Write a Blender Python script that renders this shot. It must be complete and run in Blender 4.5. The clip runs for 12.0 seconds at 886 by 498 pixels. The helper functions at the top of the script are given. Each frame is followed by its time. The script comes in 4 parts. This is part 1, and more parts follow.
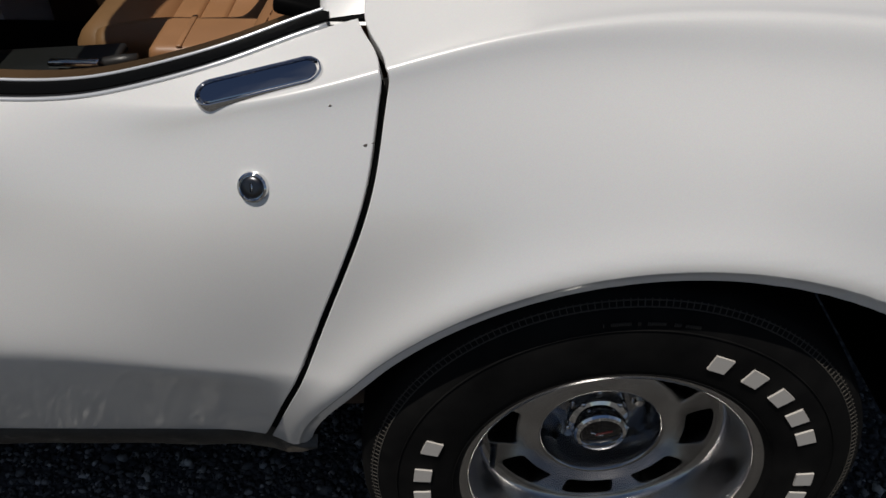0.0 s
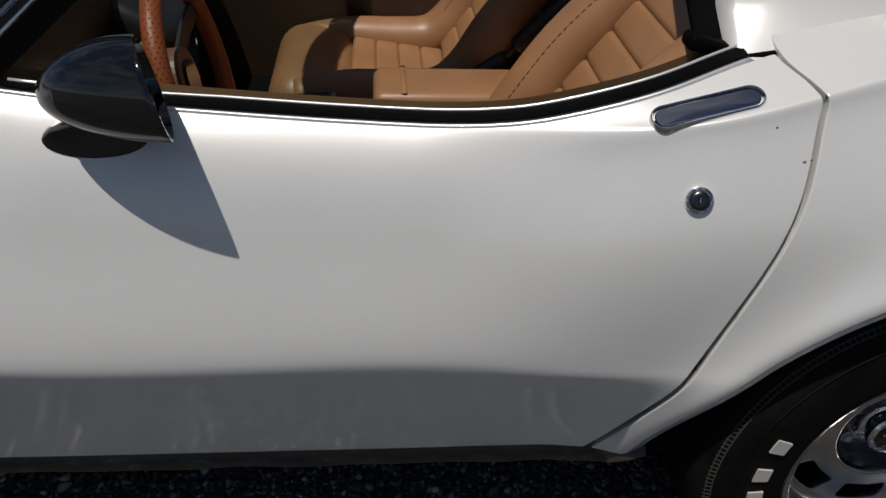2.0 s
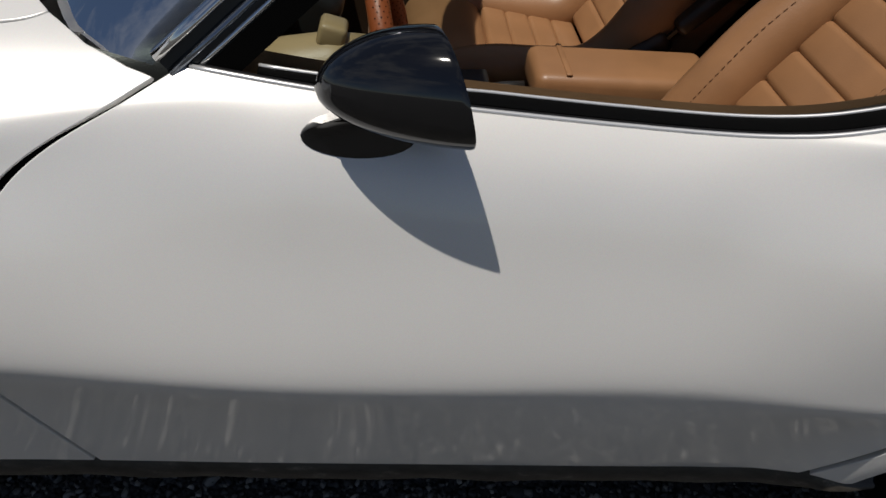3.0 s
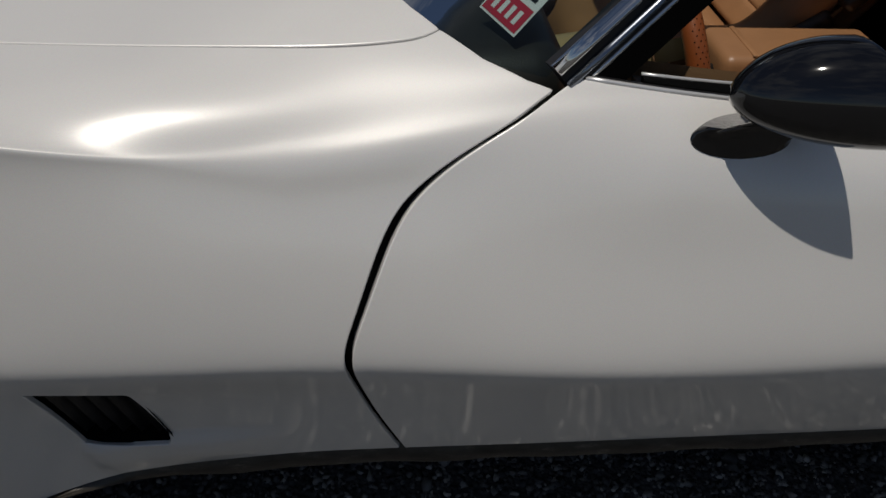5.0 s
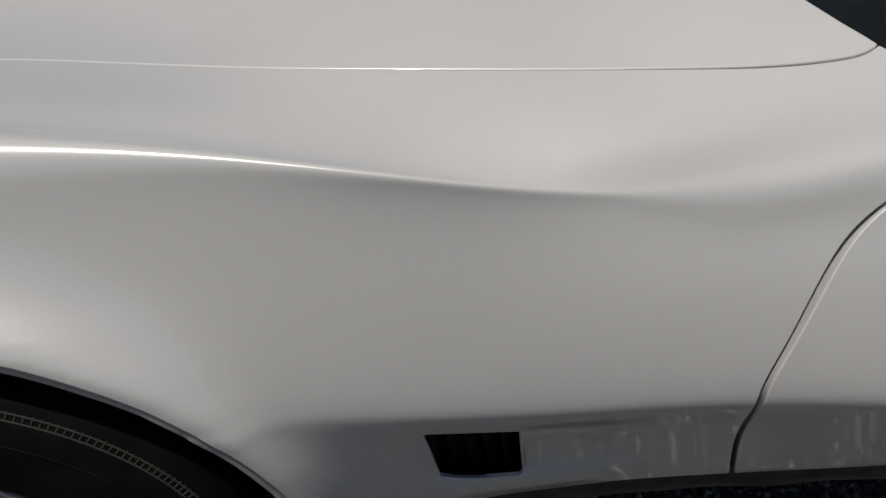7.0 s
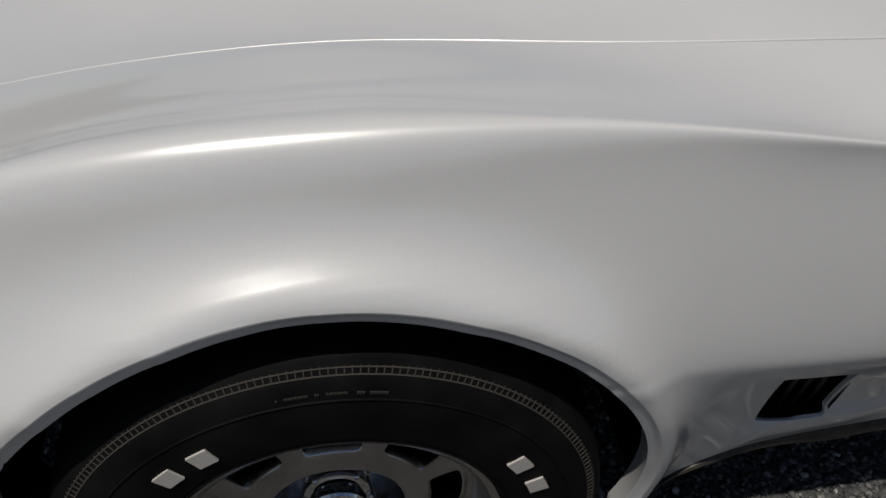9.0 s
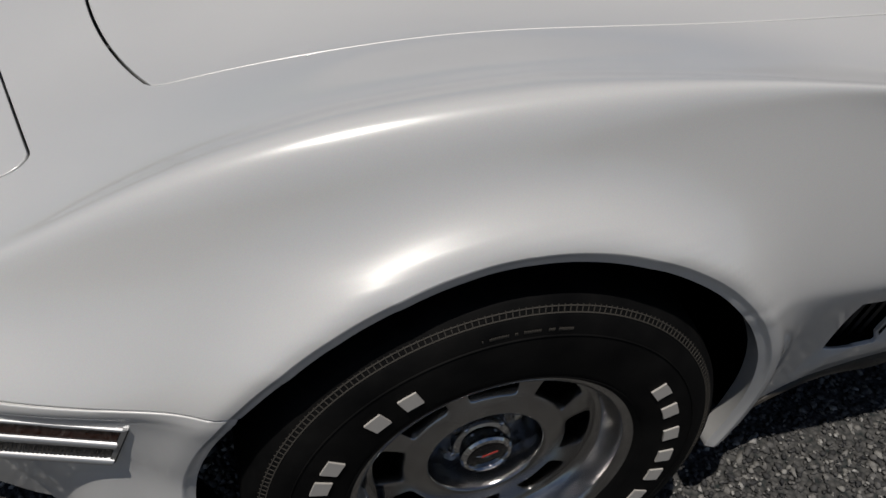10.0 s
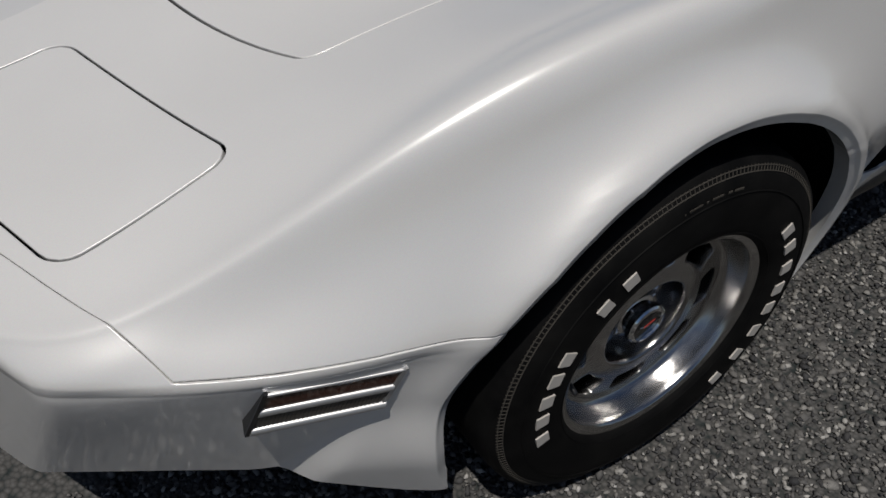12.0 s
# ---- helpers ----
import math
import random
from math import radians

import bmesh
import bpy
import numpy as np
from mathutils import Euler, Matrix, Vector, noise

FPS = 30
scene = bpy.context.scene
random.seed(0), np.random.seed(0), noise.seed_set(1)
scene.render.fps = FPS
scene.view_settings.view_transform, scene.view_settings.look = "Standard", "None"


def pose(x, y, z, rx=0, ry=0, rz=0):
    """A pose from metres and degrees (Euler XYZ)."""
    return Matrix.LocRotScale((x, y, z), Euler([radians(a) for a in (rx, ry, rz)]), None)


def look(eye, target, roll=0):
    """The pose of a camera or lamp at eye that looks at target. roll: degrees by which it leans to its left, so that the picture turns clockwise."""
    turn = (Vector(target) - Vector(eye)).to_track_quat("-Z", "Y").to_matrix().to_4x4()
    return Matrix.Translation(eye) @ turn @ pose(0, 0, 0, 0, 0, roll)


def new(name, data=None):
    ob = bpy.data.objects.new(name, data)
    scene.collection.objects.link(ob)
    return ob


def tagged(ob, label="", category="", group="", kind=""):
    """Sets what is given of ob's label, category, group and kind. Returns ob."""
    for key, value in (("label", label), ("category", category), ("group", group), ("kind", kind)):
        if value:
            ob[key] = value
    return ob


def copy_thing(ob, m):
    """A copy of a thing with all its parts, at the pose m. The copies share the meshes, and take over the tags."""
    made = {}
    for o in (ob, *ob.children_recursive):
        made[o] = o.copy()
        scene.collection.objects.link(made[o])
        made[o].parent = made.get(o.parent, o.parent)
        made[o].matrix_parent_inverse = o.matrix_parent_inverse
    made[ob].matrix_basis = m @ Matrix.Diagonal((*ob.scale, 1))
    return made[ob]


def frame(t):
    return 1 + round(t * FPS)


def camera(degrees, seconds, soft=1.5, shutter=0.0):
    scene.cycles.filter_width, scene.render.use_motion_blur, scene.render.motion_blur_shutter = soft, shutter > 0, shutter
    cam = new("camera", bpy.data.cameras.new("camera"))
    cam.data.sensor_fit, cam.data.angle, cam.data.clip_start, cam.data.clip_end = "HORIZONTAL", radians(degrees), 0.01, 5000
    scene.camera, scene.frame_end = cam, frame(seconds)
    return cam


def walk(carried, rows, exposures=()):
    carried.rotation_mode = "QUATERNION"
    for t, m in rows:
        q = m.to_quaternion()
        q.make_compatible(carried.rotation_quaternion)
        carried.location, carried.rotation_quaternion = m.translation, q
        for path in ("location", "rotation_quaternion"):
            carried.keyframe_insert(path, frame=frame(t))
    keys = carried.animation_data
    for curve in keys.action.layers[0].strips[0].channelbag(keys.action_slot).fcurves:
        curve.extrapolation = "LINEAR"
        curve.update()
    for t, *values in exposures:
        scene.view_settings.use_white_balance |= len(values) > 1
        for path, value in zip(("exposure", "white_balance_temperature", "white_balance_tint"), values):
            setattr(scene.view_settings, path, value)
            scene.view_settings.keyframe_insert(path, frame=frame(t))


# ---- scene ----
cam = camera(56.35, 12.0, soft=1.5)
PATH = [
    (0.0, 2.2440, -1.5561, 1.2778, 51.560, -0.777, -0.357),
    (0.5, 2.1415, -1.5419, 1.2737, 52.142, -1.157, 0.520),
    (1.0, 1.9984, -1.5868, 1.2679, 53.678, -2.698, -1.556),
    (1.5, 1.8082, -1.6228, 1.2849, 54.118, -2.310, -4.220),
    (2.0, 1.6820, -1.6473, 1.2689, 56.100, -2.354, -4.085),
    (2.5, 1.4856, -1.5683, 1.2494, 54.257, -3.803, -4.284),
    (3.0, 1.3832, -1.5127, 1.2496, 53.174, -4.018, -2.596),
    (5.0, 0.9300, -1.5057, 1.2857, 50.985, -3.228, -5.442),
    (5.5, 0.8078, -1.4599, 1.2687, 49.899, -3.465, -4.451),
    (6.0, 0.7079, -1.4056, 1.2692, 48.699, -2.621, -3.767),
    (6.5, 0.6118, -1.3960, 1.2721, 50.311, -1.968, -4.157),
    (8.5, 0.1187, -1.4305, 1.2920, 48.041, -1.546, -7.516),
    (9.0, 0.0170, -1.3890, 1.2975, 47.762, -1.950, -8.550),
    (9.5, -0.1159, -1.4099, 1.2946, 49.638, -4.129, -12.326),
    (10.0, -0.3071, -1.4626, 1.3139, 49.434, -3.283, -15.945),
    (10.5, -0.4078, -1.4692, 1.3097, 47.995, -2.121, -17.662),
    (11.0, -0.4979, -1.4126, 1.3061, 45.342, -0.870, -21.473),
    (11.5, -0.6001, -1.3750, 1.3258, 44.260, -0.522, -25.921),
    (12.0, -0.7683, -1.3734, 1.3443, 46.257, -0.628, -33.070),
]
EXPOSURES = [(0.0, -0.46, 6760, 10), (1.5, -0.58, 6710, 10), (3.0, -0.41, 6850, 10), (5.0, -0.83, 6880, 10), (6.5, -0.79, 6850, 10), (8.5, -0.68, 6730, 10), (9.5, -0.76, 6700, 10), (12.0, -0.68, 6640, 10)]
walk(cam, [(t, pose(x, y, z, a, b, c)) for t, x, y, z, a, b, c in PATH], EXPOSURES)

# ---- sky and sun ----
SUN_WAY = Vector((-0.25, -0.265, 1.0)).normalized()      # towards the sun
sun_elev = math.asin(SUN_WAY.z)
world = bpy.data.worlds.new("sky")
world.use_nodes = True
scene.world = world
wn, wl = world.node_tree.nodes, world.node_tree.links
wn.clear()
w_out = wn.new("ShaderNodeOutputWorld")
w_bg = wn.new("ShaderNodeBackground")
w_bg.inputs["Strength"].default_value = 0.062
w_sky = wn.new("ShaderNodeTexSky")
w_sky.sky_type = 'NISHITA'
w_sky.sun_disc = False
w_sky.sun_elevation = sun_elev
w_sky.sun_rotation = math.atan2(SUN_WAY.x, SUN_WAY.y)
w_sky.dust_density = 0.5
w_sky.air_density = 0.8
w_sky.altitude = 1500.0
w_sky.ozone_density = 3.0
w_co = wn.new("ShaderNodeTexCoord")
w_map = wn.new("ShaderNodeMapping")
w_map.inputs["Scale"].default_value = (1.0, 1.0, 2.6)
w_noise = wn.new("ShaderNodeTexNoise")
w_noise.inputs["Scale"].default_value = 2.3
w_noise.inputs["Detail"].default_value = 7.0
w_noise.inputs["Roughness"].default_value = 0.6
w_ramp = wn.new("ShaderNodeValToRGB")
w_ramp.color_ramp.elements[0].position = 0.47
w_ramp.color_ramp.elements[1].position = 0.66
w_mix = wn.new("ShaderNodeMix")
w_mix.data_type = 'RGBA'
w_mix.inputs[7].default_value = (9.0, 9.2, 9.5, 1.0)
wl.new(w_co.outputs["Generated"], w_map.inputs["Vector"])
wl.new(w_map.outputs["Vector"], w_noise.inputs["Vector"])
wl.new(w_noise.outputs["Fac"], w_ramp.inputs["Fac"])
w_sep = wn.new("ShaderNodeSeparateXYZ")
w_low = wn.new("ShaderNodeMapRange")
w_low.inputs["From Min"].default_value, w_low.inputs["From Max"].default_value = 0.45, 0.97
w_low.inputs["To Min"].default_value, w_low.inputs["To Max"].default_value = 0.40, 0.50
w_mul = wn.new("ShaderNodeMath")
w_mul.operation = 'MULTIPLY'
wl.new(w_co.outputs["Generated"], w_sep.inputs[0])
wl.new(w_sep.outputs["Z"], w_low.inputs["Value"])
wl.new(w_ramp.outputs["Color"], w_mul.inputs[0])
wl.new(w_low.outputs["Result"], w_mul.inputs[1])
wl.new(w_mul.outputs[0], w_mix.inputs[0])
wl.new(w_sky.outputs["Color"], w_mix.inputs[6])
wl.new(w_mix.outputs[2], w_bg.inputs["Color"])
wl.new(w_bg.outputs["Background"], w_out.inputs["Surface"])

sun_data = bpy.data.lights.new("sun", 'SUN')
sun_data.energy = 4.4
sun_data.angle = radians(0.55)
sun_data.color = (1.0, 0.97, 0.93)
sun_lamp = new("sun", sun_data)
sun_lamp.matrix_world = look(SUN_WAY * 40, (0, 0, 0))

# ---- materials ----
def material(name, color, rough=0.5, metal=0.0, coat=0.0, coat_rough=0.03, spec=0.5):
    """A plain principled material; returns it with its tree, shader and a texture coordinate."""
    m = bpy.data.materials.new(name)
    m.use_nodes = True
    nt = m.node_tree
    b = nt.nodes["Principled BSDF"]
    b.inputs["Base Color"].default_value = (*color, 1)
    b.inputs["Roughness"].default_value = rough
    b.inputs["Metallic"].default_value = metal
    b.inputs["Coat Weight"].default_value = coat
    b.inputs["Coat Roughness"].default_value = coat_rough
    b.inputs["Specular IOR Level"].default_value = spec
    co = nt.nodes.new("ShaderNodeTexCoord")
    return m, nt, b, co.outputs["Object"]


def noise_tex(nt, co, scale, detail=4.0, rough=0.55, stretch=(1, 1, 1)):
    mp = nt.nodes.new("ShaderNodeMapping")
    mp.inputs["Scale"].default_value = stretch
    n = nt.nodes.new("ShaderNodeTexNoise")
    n.inputs["Scale"].default_value = scale
    n.inputs["Detail"].default_value = detail
    n.inputs["Roughness"].default_value = rough
    nt.links.new(co, mp.inputs["Vector"])
    nt.links.new(mp.outputs["Vector"], n.inputs["Vector"])
    return n.outputs["Fac"]


def ramp(nt, fac, stops):
    """stops: (position, colour) from low to high."""
    r = nt.nodes.new("ShaderNodeValToRGB")
    els = r.color_ramp.elements
    while len(els) < len(stops):
        els.new(0.5)
    for e, (p, c) in zip(els, stops):
        e.position, e.color = p, (*c, 1)
    nt.links.new(fac, r.inputs["Fac"])
    return r.outputs["Color"]


def to_rough(nt, b, fac, lo, hi):
    r = nt.nodes.new("ShaderNodeMapRange")
    r.inputs["To Min"].default_value, r.inputs["To Max"].default_value = lo, hi
    nt.links.new(fac, r.inputs["Value"])
    nt.links.new(r.outputs["Result"], b.inputs["Roughness"])


def bump(nt, b, fac, strength, dist):
    n = nt.nodes.new("ShaderNodeBump")
    n.inputs["Strength"].default_value = strength
    n.inputs["Distance"].default_value = dist
    nt.links.new(fac, n.inputs["Height"])
    nt.links.new(n.outputs["Normal"], b.inputs["Normal"])


def paint_material():
    m, nt, b, co = material("pearl_paint", (0.78, 0.77, 0.75), 0.33, 0.14, 1.0, 0.075, 0.6)
    # fine flakes and a faint cloudiness of the pearl coat
    fl = nt.nodes.new("ShaderNodeTexVoronoi")
    fl.inputs["Scale"].default_value = 900.0
    nt.links.new(co, fl.inputs["Vector"])
    cl = noise_tex(nt, co, 3.0, 3.0)
    mx = nt.nodes.new("ShaderNodeMix")
    mx.data_type = 'RGBA'
    mx.inputs[0].default_value = 0.04
    nt.links.new(ramp(nt, cl, ((0.3, (0.745, 0.735, 0.715)), (0.7, (0.785, 0.775, 0.755)))), mx.inputs[6])
    nt.links.new(fl.outputs["Color"], mx.inputs[7])
    nt.links.new(mx.outputs[2], b.inputs["Base Color"])
    bump(nt, b, noise_tex(nt, co, 260.0, 2.0), 0.02, 0.001)
    return m


def rubber_material():
    m, nt, b, co = material("tyre_rubber", (0.006, 0.006, 0.006), 0.6, spec=0.06)
    f = noise_tex(nt, co, 14.0, 6.0)
    nt.links.new(ramp(nt, f, ((0.35, (0.004, 0.004, 0.0042)), (0.7, (0.010, 0.0097, 0.0093)))), b.inputs["Base Color"])
    to_rough(nt, b, f, 0.5, 0.75)
    bump(nt, b, noise_tex(nt, co, 420.0, 3.0), 0.15, 0.001)
    return m


def alloy_material(k=0.85):
    m, nt, b, co = material("cast_aluminium", (0.62, 0.61, 0.60), 0.28, 1.0)
    f = noise_tex(nt, co, 22.0, 6.0, 0.65)
    nt.links.new(ramp(nt, f, ((0.3, (0.50 * k, 0.49 * k, 0.48 * k)), (0.7, (0.70 * k, 0.69 * k, 0.68 * k)))), b.inputs["Base Color"])
    to_rough(nt, b, f, 0.14, 0.30)
    bump(nt, b, noise_tex(nt, co, 55.0, 6.0, 0.7), 0.22, 0.002)
    return m


def leather_material(name, color):
    m, nt, b, co = material(name, color, 0.42)
    f = noise_tex(nt, co, 9.0, 5.0)
    d = tuple(c * 0.8 for c in color)
    nt.links.new(ramp(nt, f, ((0.3, d), (0.7, color))), b.inputs["Base Color"])
    g = nt.nodes.new("ShaderNodeTexVoronoi")
    g.inputs["Scale"].default_value = 420.0
    nt.links.new(co, g.inputs["Vector"])
    to_rough(nt, b, f, 0.34, 0.5)
    bump(nt, b, g.outputs["Distance"], 0.18, 0.001)
    return m


def ground_material():
    m, nt, b, co = material("gravel_bed", (0.10, 0.098, 0.094), 0.9)
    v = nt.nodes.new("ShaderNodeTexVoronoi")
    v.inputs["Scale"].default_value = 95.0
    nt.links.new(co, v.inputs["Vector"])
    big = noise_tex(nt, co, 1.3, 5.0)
    # the ramp's dark end paints the shade in the gaps between stones
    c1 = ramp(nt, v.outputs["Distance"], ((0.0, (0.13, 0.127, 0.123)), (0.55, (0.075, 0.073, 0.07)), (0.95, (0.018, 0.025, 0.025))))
    hs = nt.nodes.new("ShaderNodeMix")
    hs.data_type, hs.blend_type = 'RGBA', 'MULTIPLY'
    hs.inputs[0].default_value = 0.5
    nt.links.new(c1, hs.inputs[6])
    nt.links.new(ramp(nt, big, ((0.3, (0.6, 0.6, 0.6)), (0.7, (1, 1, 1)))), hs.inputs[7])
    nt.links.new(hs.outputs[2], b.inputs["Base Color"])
    inv = nt.nodes.new("ShaderNodeMath")
    inv.operation = 'SUBTRACT'
    inv.inputs[0].default_value = 1.0
    nt.links.new(v.outputs["Distance"], inv.inputs[1])
    bump(nt, b, inv.outputs[0], 0.8, 0.006)
    return m


def stone_material():
    m, nt, b, co = material("crushed_stone", (0.2, 0.2, 0.2), 0.8)
    g = nt.nodes.new("ShaderNodeNewGeometry")
    c = ramp(nt, g.outputs["Random Per Island"], ((0.0, (0.030, 0.030, 0.032)), (0.42, (0.078, 0.076, 0.074)), (0.72, (0.155, 0.148, 0.14)), (0.93, (0.28, 0.27, 0.25)), (1.0, (0.46, 0.445, 0.42))))
    f = noise_tex(nt, co, 350.0, 3.0)
    mx = nt.nodes.new("ShaderNodeMix")
    mx.data_type, mx.blend_type = 'RGBA', 'MULTIPLY'
    mx.inputs[0].default_value = 0.5
    nt.links.new(c, mx.inputs[6])
    nt.links.new(ramp(nt, f, ((0.3, (0.55, 0.55, 0.55)), (0.7, (1.2, 1.2, 1.2)))), mx.inputs[7])
    nt.links.new(mx.outputs[2], b.inputs["Base Color"])
    bump(nt, b, f, 0.3, 0.002)
    return m


PAINT = paint_material()
RUBBER = rubber_material()
ALLOY = alloy_material()
CHROME = material("chrome", (0.80, 0.80, 0.80), 0.05, 1.0)[0]
BRIGHT = material("polished_trim", (0.70, 0.70, 0.71), 0.16, 1.0)[0]
TRIM_LINE = material("satin_bright_trim", (0.80, 0.80, 0.80), 0.34, 0.65)[0]
BLACK_TRIM = material("black_trim", (0.012, 0.012, 0.013), 0.35)[0]
BLACK_GLOSS = material("black_gloss_paint", (0.004, 0.004, 0.005), 0.06, 0.0, 0.6, 0.01)[0]
# near-black for hidden parts, the deep shade there put into the colour
DARK = material("underbody_shade_black", (0.003, 0.003, 0.003), 0.9, spec=0.1)[0]
# near-black rubber with the dark of seams, vent and holes in its colour
GAP = material("seam_shadow_rubber", (0.003, 0.003, 0.003), 0.8, spec=0.15)[0]
TAN = leather_material("camel_leather", (0.33, 0.165, 0.075))
TAN_VINYL = leather_material("beige_vinyl", (0.30, 0.18, 0.09))
WRAP = leather_material("cognac_leather", (0.36, 0.085, 0.022))
BLACK_VINYL = leather_material("black_vinyl", (0.018, 0.017, 0.016))
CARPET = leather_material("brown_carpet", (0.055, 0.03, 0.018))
LETTER = material("white_lettering", (0.50, 0.47, 0.43), 0.7)[0]
GROUND = ground_material()
STONE = stone_material()

# ---- shared builders ----
def part(name, data, mat, parent=None, label="", m=None):
    """Links a mesh or bmesh as one object under a thing or a part."""
    if isinstance(data, bmesh.types.BMesh):
        me = bpy.data.meshes.new(name)
        data.to_mesh(me)
        data.free()
    else:
        me = data
    if mat is not None and not me.materials:
        me.materials.append(mat)
    ob = new(name, me)
    if m is not None:
        ob.matrix_basis = m
    if parent is not None:
        ob.parent = parent
    return tagged(ob, label)


def mesh(name, verts, faces, smooth=True):
    me = bpy.data.meshes.new(name)
    me.from_pydata([tuple(map(float, v)) for v in verts], [], [tuple(int(i) for i in f) for f in faces])
    me.update()
    if smooth:
        me.polygons.foreach_set("use_smooth", [True] * len(me.polygons))
    return me


def sharp(me, degrees=35.0):
    me.set_sharp_from_angle(angle=radians(degrees))
    return me


def cubic(xs, ys, x):
    """A natural cubic spline through few knots."""
    xs, ys, x = np.asarray(xs, float), np.asarray(ys, float), np.asarray(x, float)
    n, h = len(xs), np.diff(xs)
    a, r = np.eye(n), np.zeros(n)
    for i in range(1, n - 1):
        a[i, i - 1:i + 2] = h[i - 1], 2 * (h[i - 1] + h[i]), h[i]
        r[i] = 6 * ((ys[i + 1] - ys[i]) / h[i] - (ys[i] - ys[i - 1]) / h[i - 1])
    m = np.linalg.solve(a, r)
    k = np.clip(np.searchsorted(xs, x) - 1, 0, n - 2)
    d, hk = x - xs[k], h[k]
    s = (ys[k + 1] - ys[k]) / hk - hk * (2 * m[k] + m[k + 1]) / 6
    return ys[k] + d * (s + d * (m[k] / 2 + d * (m[k + 1] - m[k]) / (6 * hk)))


# ---- the car body: lines that run from the nose (-x) to the tail; y is the half width ----
STATION = (-1.0, -0.86, -0.7, -0.35, 0.0, 0.35, 0.53, 0.7, 0.92, 1.2, 1.5, 1.8, 2.05, 2.3, 2.6, 3.0, 3.4)
BODY_Y = (
    (.430, .517, .615, .790, .785, .785, .754, .738, .733, .735, .735, .735, .738, .765, .785, .78, .70),
    (.500, .585, .690, .835, .835, .829, .819, .812, .811, .818, .821, .822, .833, .845, .850, .83, .75),
    (.555, .636, .733, .847, .856, .846, .846, .845, .838, .843, .843, .843, .860, .852, .856, .85, .77),
    (.345, .612, .697, .792, .809, .816, .823, .820, .807, .803, .803, .812, .857, .860, .858, .83, .74),
    (.32, .568, .655, .740, .775, .786, .801, .789, .768, .737, .733, .745, .808, .785, .757, .75, .66),
    (.26, .470, .550, .632, .672, .702, .735, .757, .728, .706, .703, .715, .762, .700, .680, .66, .58),
    (.15, .290, .350, .430, .480, .580, .618, .640, .660, .640, .640, .640, .660, .610, .580, .55, .48),
    (.0, .0, .0, .0, .0, .0, .0, .0, .0, .0, .0, .0, .0, .0, .0, .0, .0))
BODY_Z = (
    (.225, .215, .205, .180, .200, .200, .222, .245, .255, .258, .258, .258, .255, .235, .235, .28, .35),
    (.39, .40, .42, .450, .480, .490, .495, .495, .492, .478, .475, .475, .475, .490, .490, .49, .50),
    (.540, .546, .556, .565, .597, .590, .585, .582, .572, .552, .548, .548, .552, .590, .600, .60, .60),
    (.564, .574, .598, .700, .800, .752, .732, .720, .708, .700, .700, .700, .740, .775, .790, .77, .72),
    (.584, .602, .634, .811, .882, .872, .854, .823, .814, .850, .837, .838, .871, .930, .946, .91, .85),
    (.595, .622, .652, .787, .862, .859, .854, .848, .850, .878, .860, .864, .894, .946, .960, .93, .87),
    (.612, .645, .670, .758, .815, .848, .862, .873, .889, .905, .902, .900, .930, .960, .962, .94, .87),
    (.625, .670, .695, .792, .872, .900, .915, .927, .942, .952, .950, .950, .960, .970, .970, .95, .88))
CREST_X = (-1.0, -0.5, -0.2, 0.06, 0.22, 0.38, 0.55, 0.72, 0.86, 1.05, 1.8, 1.95, 2.05, 2.35, 2.6, 3.4)
CREST_SOFT = (.18, .20, .58, .62, .36, .16, .08, .08, .34, .32, .32, .2, .08, .12, .22, .4)
FLARE = 0.039
LIP = 0.0165
ARCHES = ((0.0, 0.333, 0.398), (2.534, 0.25, 0.467))       # centre x, centre z, radius


